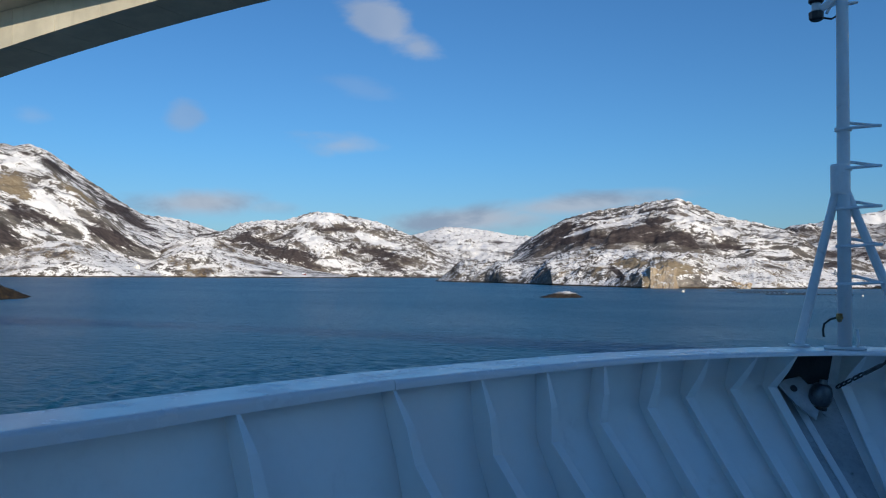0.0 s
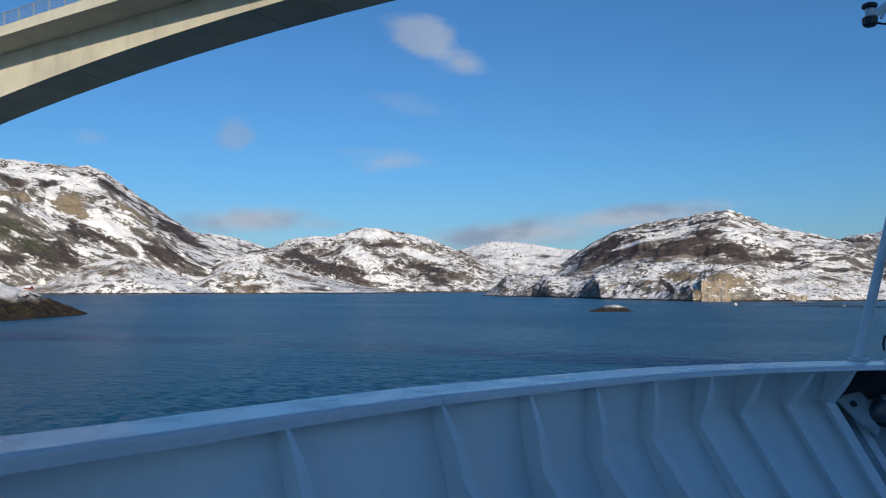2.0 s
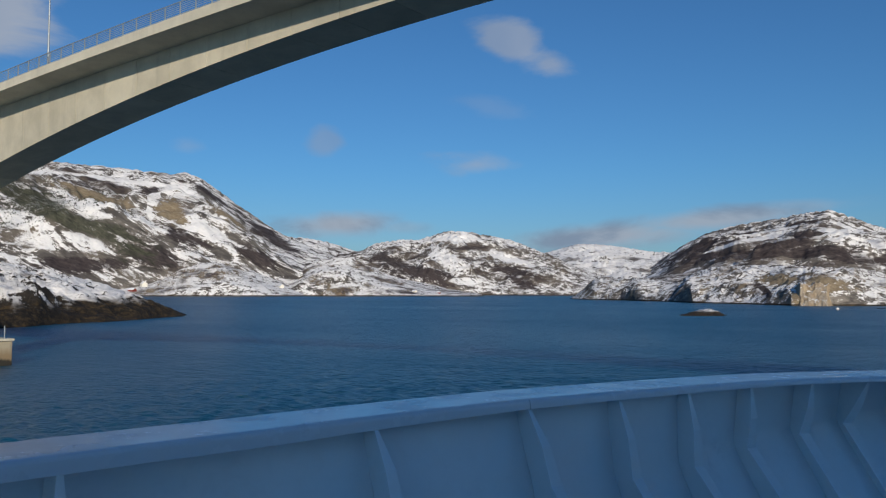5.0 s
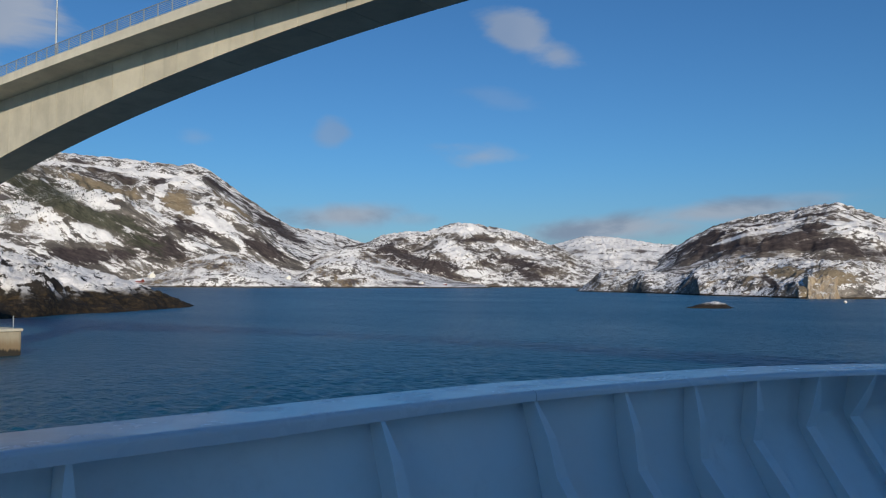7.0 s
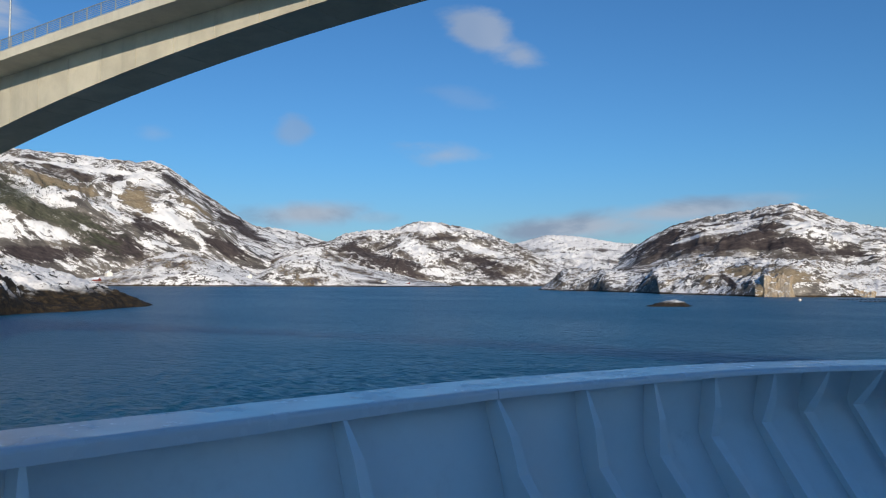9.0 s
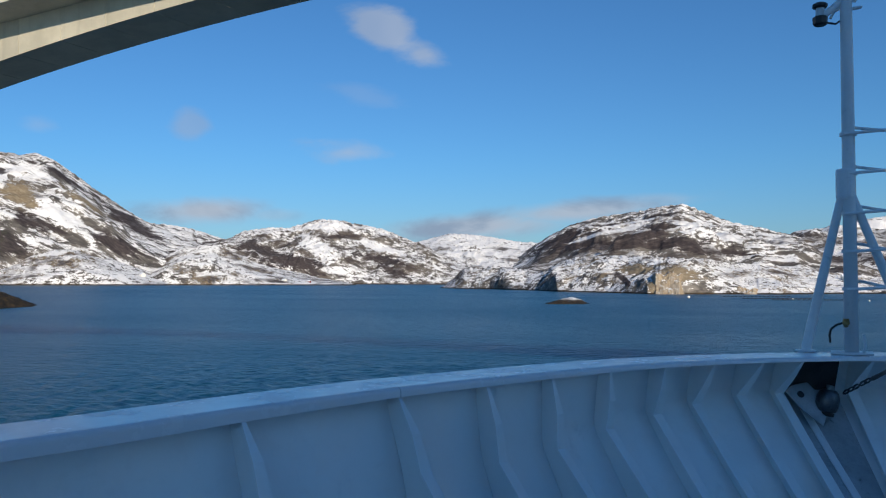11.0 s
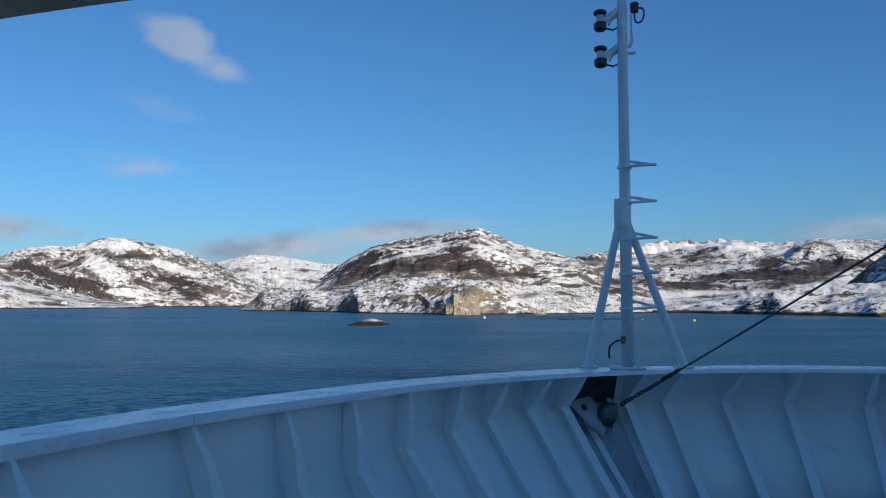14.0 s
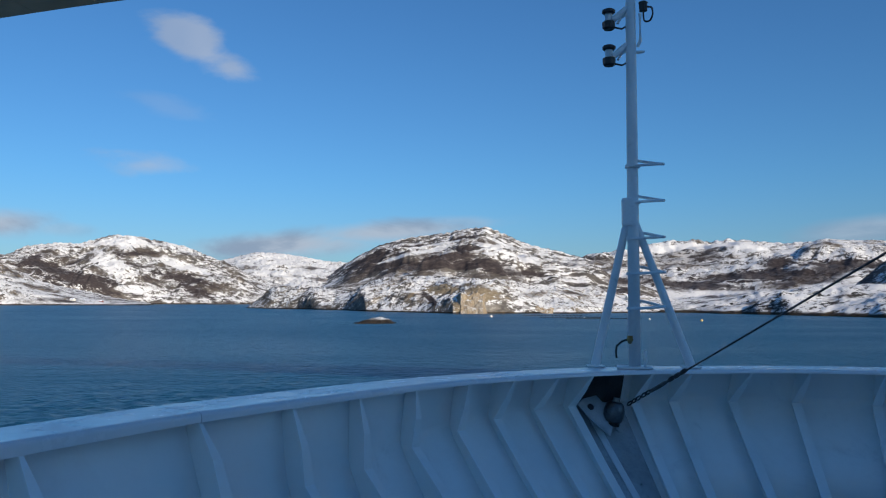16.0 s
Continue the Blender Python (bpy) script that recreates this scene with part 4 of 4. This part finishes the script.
for i in range(0, len(EDGE), 3):
    rows.append([at_rail(i, q, d) for q, d in ((plating(i)[-1][0] - 0.03, 1.16), (1.4, 3.2), (2.1, 6.2), (2.5, 9.6))])
part("hull", loft(rows, closed=False), HULLPAINT, ship, "dark painted hull side")
# superstructure behind the foredeck: unseen block, placed and sized to shade the bow
m = Matrix.Translation((0.3, -3.4, 0)) @ Matrix.Rotation(HEAD, 4, "Z")
part("deckhouse", box((-0.2, -14, DECK_Z), (13.6, 0, DECK_Z + 9.5), m, 0.15), WHITE, ship, "plain white unseen deckhouse block shading the bow")


# ---------------------------------------------------------------- mooring fitting at the stem
def build_fitting():
    """Recess between two stiffeners: back plate blackened for shade and grime, cheek plate with a hole, roller and runs
    of grease.
    """
    i0, i1 = RIB_AT[9], RIB_AT[10]
    im = (i0 + i1) // 2
    fit = thing("fairlead", at_rail(im, knee(im), 1.1), "blackened greasy steel fairlead with roller in the bulwark", "fairlead")
    # plate's black stands in for the recess's shade as well as its grime
    rows = [[at_rail(i, q + e, d) for e in (0.010, 0.004) for q, d in (plating(i)[:3] if e > 0.006 else plating(i)[2::-1])] for i in range(i0, i1)]
    part("back_plate", loft(rows), GRIME, fit, "black greasy back plate with recess shade in its colour")
    a = Vector((-INWARD[i0].y, INWARD[i0].x, 0))
    k, d = knee(i0 + 1), knee_drop(i0 + 1)
    o = at_rail(i0, 0, 0) + a * 0.015
    pts = ((0.03, k + 0.02, d - 0.02), (0.12, k - 0.01, d - 0.06), (0.27, k - 0.02, d - 0.08), (0.34, k + 0.05, d + 0.02), (0.32, k + 0.16, d + 0.15), (0.21, k + 0.25, d + 0.24), (0.10, k + 0.14, d + 0.12))
    rows = [[o + INWARD[i0] * (q + e) + a * w - Vector((0, 0, h)) for w, q, h in pts] for e in (0.0, 0.014)]
    cheek = part("cheek_plate", loft(rows), DIRTY, fit, "dirty grey cheek plate with a round hole")
    c = o + INWARD[i0] * (k + 0.055) + a * 0.15 - Vector((0, 0, d + 0.015))
    way = (INWARD[i0] + Vector((0, 0, 0.7))).normalized()
    part("hole_ring", tube([c - way * 0.03, c + way * 0.02], 0.030, 16), BLACK, cheek, "round black hole")
    c0 = o + INWARD[i0] * (k + 0.15) + a * 0.345 - Vector((0, 0, d + 0.05))
    up = Vector((0.2, 0, 1)).normalized()
    roller = part("roller", tube([c0 + up * z for z in (-0.10, -0.085, -0.04, 0.02, 0.07, 0.09)], 0.092, 20, (0.62, 0.86, 1, 1, 0.82, 0.55)), WORN, fit, "worn greasy guide roller", True)
    part("pin", tube([c0 + up * 0.085, c0 + up * 0.125], 0.03, 10), STEEL, roller)
    part("flange_ring", tube([c0 - up * 0.125, c0 - up * 0.10], 0.07, 16), GRIME, roller)
    # run of grease and a steel channel down the flare
    for name, e0, e1, lift, mat, label in (("grease_run", 0.075, 0.165, 0.008, GRIME, "dark run of grease"), ("bar", 0.185, 0.255, 0.035, MASTPAINT, "pale grey flat bar running down the flare"),):
        rows = []
        for q, h in plating(im)[2:]:
            o = at_rail(i0, q + lift, h)
            rows.append([o + a * e0, o + a * e1, o + a * e1 - INWARD[im] * lift * 0.9, o + a * e0 - INWARD[im] * lift * 0.9])
        part(name, loft(rows), mat, fit, label)
    # dark grey of this panel carries the recessed band's shade besides dirt
    rows = [[at_rail(i, q + e, d) for e in (0.012, 0.004) for q, d in (plating(i)[2:] if e > 0.006 else plating(i)[:1:-1])] for i in range(i0 + 1, i1)]
    part("panel", loft(rows), SHADED_SOILED, fit, "soiled panel running down the flare, its shade coloured dark grey")


build_fitting()


# ---------------------------------------------------------------- foremast
def build_mast():
    foot = Vector((1.655, 7.415, RAIL_Z))
    right = Vector((0.977, -0.212, 0))
    near = Vector((-0.212, -0.977, 0))
    up = Vector((0, 0, 1))
    mast = thing("foremast", foot, "slim white tripod foremast with steps and navigation lamps", "mast")

    def at(r, n, z):
        return Vector((foot.x, foot.y, EYE + z)) + right * r + near * n

    part("foot_plate", box((-0.16, -0.13, 0.004), (0.16, 0.13, 0.02), Matrix.Translation(foot) @ Matrix.Rotation(-0.21, 4, "Z"), 0.004), MASTPAINT, mast)
    part("pole", tube([at(0, 0, -0.58), at(0, 0, 0.8), at(0, 0, 2.80), at(0, 0, 2.83)], 0.048, 20, (1.15, 1.1, 0.95, 0.85)), MASTPAINT, mast, smooth_shade=True)
    part("sleeve", tube([at(-0.025, 0, 0.70), at(-0.025, 0, 0.72), at(-0.025, 0, 0.94), at(-0.025, 0, 0.955)], 0.078, 20, (0.92, 1, 1, 0.92)), MASTPAINT, mast)
    for r, n, top in ((-0.355, -0.06, -0.055), (0.50, -0.16, 0.015)):
        leg = part("leg", tube([at(top, 0, 0.74), at(r, n, -0.575)], 0.040, 14, (0.85, 1.05)), MASTPAINT, mast)
        part("leg_pad", box((-0.08, -0.07, 0.004), (0.08, 0.07, 0.018), Matrix.Translation(at(r, n, -0.60)), 0.003), MASTPAINT, leg)
    for k, z in enumerate((1.265, 0.93, 0.595, 0.275, -0.04)):
        loop = [at(-0.03, 0.062, z - 0.02), at(0.10, 0.052, z - 0.012), at(0.265, 0.012, z), at(0.278, 0.0, z), at(0.265, -0.012, z), at(0.10, -0.10, z + 0.045), at(0.02, -0.062, z + 0.055)]
        step = part("step", tube(loop, 0.013, 8), MASTPAINT, mast)
        part("clamp", tube([at(0, 0, z - 0.028), at(0, 0, z + 0.0)], 0.068, 16), MASTPAINT, step)
    for z in (2.64, 2.295):
        c = at(-0.20, 0.04, z)
        lamp = part("navigation_lamp", tube([c + up * -0.02, c + up * 0.05], 0.036, 14), LENS, mast, "clear glass lamp in a black housing")
        part("cap", tube([c + up * 0.05, c + up * 0.062, c + up * 0.085, c + up * 0.10], 0.062, 10, (0.8, 1, 1, 0.55)), BLACK, lamp)
        part("housing", tube([c + up * -0.10, c + up * -0.085, c + up * -0.03, c + up * -0.02], 0.062, 8, (0.7, 0.95, 1, 0.8)), BLACK, lamp)
        part("arm", tube([c + right * 0.03 + up * -0.015, at(-0.04, 0, z + 0.10)], 0.03, 10), MASTPAINT, lamp)
        part("bracket", tube([at(-0.12, 0.02, z - 0.04), at(-0.09, 0, z + 0.02), at(-0.03, 0, z + 0.05)], 0.012, 8), MASTPAINT, lamp)
        part("cable", tube([c + up * -0.08 + right * 0.05, c + up * -0.10 + right * 0.12, at(-0.05, 0.02, z - 0.075)], 0.009, 6), BLACK, lamp)
    c = at(0.115, 0.02, 2.74)
    lamp = part("stern_lamp", tube([c + up * -0.038, c + up * 0.038], 0.041, 12, (0.9, 1.0)), BLACK, mast, "black lamp housing with a cable loop")
    part("cap", tube([c + up * 0.038, c + up * 0.05], 0.045, 12, (1, 0.8)), BLACK, lamp)
    part("cable", tube(spline([c + right * 0.035, c + right * 0.075 + up * -0.01, c + right * 0.085 + up * -0.07, c + right * 0.06 + up * -0.13, c + right * 0.01 + up * -0.13, c + up * -0.045], 6), 0.009, 6), BLACK, lamp)
    part("conduit", tube([at(0.085, 0.02, 2.68), at(0.085, 0.02, 2.42), at(0.06, 0.02, 2.37)], 0.016, 8), MASTPAINT, mast)
    part("cable_ring", tube([at(0.05, 0.05, 2.31), at(0.115, 0.02, 2.32), at(0.11, -0.03, 2.33), at(0.05, -0.05, 2.33)], 0.011, 6), MASTPAINT, mast)
    # small brass cock with its hose at the foot
    cock = part("brass_cock", tube([at(-0.04, 0.10, -0.36), at(-0.04, 0.13, -0.335), at(-0.04, 0.13, -0.30)], 0.03, 10, (0.6, 1, 0.8)), BRASS, mast, "small weathered brass fitting")
    part("hose", tube([at(-0.05, 0.12, -0.33), at(-0.11, 0.13, -0.35), at(-0.155, 0.13, -0.39), at(-0.165, 0.12, -0.44), at(-0.16, 0.11, -0.50)], 0.010, 6), BLACK, cock)
    part("drain_pipe", tube([at(0.085, 0.09, -0.585), at(0.10, 0.09, -0.52), at(0.09, 0.08, -0.43)], 0.012, 8), MASTPAINT, mast)


build_mast()


# ---------------------------------------------------------------- stay wire from the stem to the deckhouse
def build_stay():
    low = Vector((1.56, 6.98, EYE - 0.835))
    high = low + 4.75 * (Vector((2.19, 4.0, EYE + 0.28)) - low)
    way = (high - low).normalized()
    stay = thing("forestay", low, "dark wire forestay with turnbuckle and shackles", "stay wire")
    part("wire", tube([low + way * 0.95, low + (high - low) * 0.5, high], 0.007, 8), WIRE, stay)
    part("turnbuckle", tube([low + way * k for k in (0.30, 0.34, 0.58, 0.62)], 0.015, 10, (0.6, 1, 1, 0.6)), WIRE, stay)
    for k in (-0.12, -0.03, 0.06, 0.18, 0.26, 0.70, 0.80, 0.90):
        c = low + way * k
        turn = way.to_track_quat("Z", "Y").to_matrix()
        ring = [c + turn @ Vector((0.018 * math.cos(a), 0.009 * math.sin(a) + 0.003, 0.04 * math.sin(a))) for a in (math.pi * j / 5 for j in range(11))]
        part("shackle", tube(ring, 0.007, 6), GRIME, stay)
    part("thimble", tube([low + way * 0.62, low + way * 0.96], 0.010, 8), GRIME, stay)


build_stay()


# ---------------------------------------------------------------- along the shore
bpy.context.view_layer.update()
GRAPH = bpy.context.evaluated_depsgraph_get()


def ground(p):
    hit, place, normal, _, ob, _ = scene.ray_cast(GRAPH, Vector((p.x, p.y, 900)), Vector((0, 0, -1)))
    return place if hit else Vector((p.x, p.y, 0))


RED = plain("red_barn_paint", (0.20, 0.045, 0.035), 0.8, vary=0.15, scale=1.0)
CREAM = plain("cream_house_paint", (0.72, 0.70, 0.62), 0.8, vary=0.08, scale=1.0)
PANE = plain("dark_window_glass", (0.03, 0.035, 0.04), 0.1, vary=0.1, scale=2.0)
YELLOW = plain("yellow_float_plastic", (0.70, 0.55, 0.22), 0.5, vary=0.1, scale=3.0)
PALE = plain("pale_float_plastic", (0.75, 0.74, 0.68), 0.5, vary=0.1, scale=3.0)
NEEDLE = plain("dark_spruce_needles", (0.070, 0.078, 0.055), 0.9, vary=0.4, scale=0.6)


def build_house(az, r, turn, size, mat, label):
    c = ground(polar(az, r))
    w, d, h = size
    m = Matrix.Translation(c - Vector((0, 0, 1.2))) @ Matrix.Rotation(radians(turn), 4, "Z")
    house = thing("house", c, label, "house", "houses along the shore")
    rows = [[m @ Vector((x, -d / 2, 0)), m @ Vector((x, d / 2, 0)), m @ Vector((x, d / 2, h)), m @ Vector((x, 0, h + d * 0.42)), m @ Vector((x, -d / 2, h))] for x in (-w / 2, w / 2)]
    part("wall", loft(rows), mat, house)
    for sgn in (-1, 1):
        rows = [[m @ Vector((x, sgn * (d / 2 + 0.4), h - 0.3)), m @ Vector((x, 0, h + d * 0.42 + 0.04)), m @ Vector((x, 0, h + d * 0.42 + 0.34)), m @ Vector((x, sgn * (d / 2 + 0.4), h))]
                for x in (-w / 2 - 0.4, w / 2 + 0.4)]
        part("roof", loft(rows), SNOWBANK, house, "snow-covered roof slope")
    for x in (-w * 0.28, 0, w * 0.28):
        part("window", box((x - 0.7, -d / 2 - 0.06, h * 0.5), (x + 0.7, -d / 2 + 0.02, h * 0.5 + 1.5), m), PANE, house)


build_house(43.6, 1660, 150, (15, 10, 6.5), CREAM, "cream two-storey house on the snowy slope")
build_house(44.3, 1600, 172, (15, 8, 3.6), RED, "red wooden boathouse close to the water")
build_house(34.6, 1680, 145, (11, 8, 4.5), CREAM, "small cream cabin near the shoreline")
build_house(25.3, 1700, 160, (9, 6, 4), CREAM, "cream shoreside house with snowy roof")
build_house(23.6, 1690, 170, (7, 5, 3.2), RED, "small red cabin on the snowy spit")
build_house(-12.4, 800, 190, (9, 6, 4), CREAM, "pale cabin on the low shore")


def build_buoy(az, r, size, mat, label):
    c = polar(az, r)
    buoy = thing("buoy", c, label, "buoy", "floats of the sea farm")
    bm = bmesh.new()
    bmesh.ops.create_uvsphere(bm, u_segments=14, v_segments=9, radius=size, matrix=Matrix.Translation(c + Vector((0, 0, size * 0.45))))
    part("float", bm, mat, buoy, smooth_shade=True)
    part("eye", tube([c + Vector((0, 0, size * 1.4)), c + Vector((0, 0, size * 1.75))], size * 0.18, 8), GALV, buoy)
    part("skirt", tube([c + Vector((0, 0, size * 0.30)), c + Vector((0, 0, size * 0.44))], size * 1.04, 14), BLACK, buoy)


for az, r, size, mat, label in ((-2.7, 470, 0.9, PALE, "pale round float on the water"), (-17.0, 405, 0.7, YELLOW, "yellow round float on the water"),
                                (-9.2, 455, 0.5, PALE, "small pale float on the water"),
                                (-13.6, 430, 0.5, PALE, "small pale float on the water")):
    build_buoy(az, r, size, mat, label)


def build_boom(az0, az1, r):
    a, b = polar(az0, r), polar(az1, r + 12)
    boom = thing("float_line", (a + b) / 2, "long dark line of floats on the water", "float line", "float lines of the sea farm")
    part("rope", tube([a + Vector((0, 0, 0.1)), (a + b) / 2 + Vector((0, 3, 0.1)), b + Vector((0, 0, 0.1))], 0.16, 6), BLACK, boom)
    n = 16
    for k in range(n + 1):
        c = a.lerp(b, k / n) + Vector((0, 3 * (1 - abs(2 * k / n - 1)), 0.12))
        part("float", tube([c - Vector((0.6, 0, 0)), c - Vector((0.4, 0, 0)), c + Vector((0.4, 0, 0)), c + Vector((0.6, 0, 0))], 0.38, 8, (0.6, 1, 1, 0.6)), BLACK, boom)


build_boom(-6.2, -10.5, 470)
build_boom(-8.0, -13.0, 440)
build_boom(-5.0, -9.0, 520)


def build_wood(name, az0, az1, r0, r1, count, tall, mat, label, seed):
    """A far wood: many small ragged trees as one mesh."""
    rnd = random.Random(seed)
    verts, faces = [], []
    for _ in range(count):
        az, r = rnd.uniform(az0, az1), rnd.uniform(r0, r1)
        p = ground(polar(az, r))
        edge = min(1.0, (az - az0) / 5.0)
        if p.z < 5 or rnd.random() > edge or noise.noise(p / 70.0) < 0.30 - 0.22 * edge:
            continue
        h = tall * rnd.uniform(0.55, 1.25)
        tiers = 4
        for k in range(tiers):
            z0, z1 = h * (0.12 + 0.2 * k), h * (0.48 + 0.2 * k) if k < tiers - 1 else h * 1.05
            rad = h * 0.32 * (1 - k / (tiers + 0.6))
            base = len(verts)
            for j in range(7):
                a = 2 * math.pi * j / 7 + rnd.uniform(-0.3, 0.3)
                rr = rad * rnd.uniform(0.55, 1.2)
                verts.append((p.x + rr * math.cos(a), p.y + rr * math.sin(a), p.z + z0 + rnd.uniform(-0.08, 0.08) * h))
            verts.append((p.x + rnd.uniform(-0.05, 0.05) * h, p.y, p.z + z1))
            faces += [(base + j, base + (j + 1) % 7, base + 7) for j in range(7)]
    me = bpy.data.meshes.new(name)
    me.from_pydata(verts, [], faces)
    me.materials.append(mat)
    tagged(new(name, me), label, "trees", kind="stuff")


build_wood("spruce_wood", 42.0, 58, 1750, 2250, 6500, 3.6, NEEDLE, "dark green spruce wood on the snowy mountainside", 3)
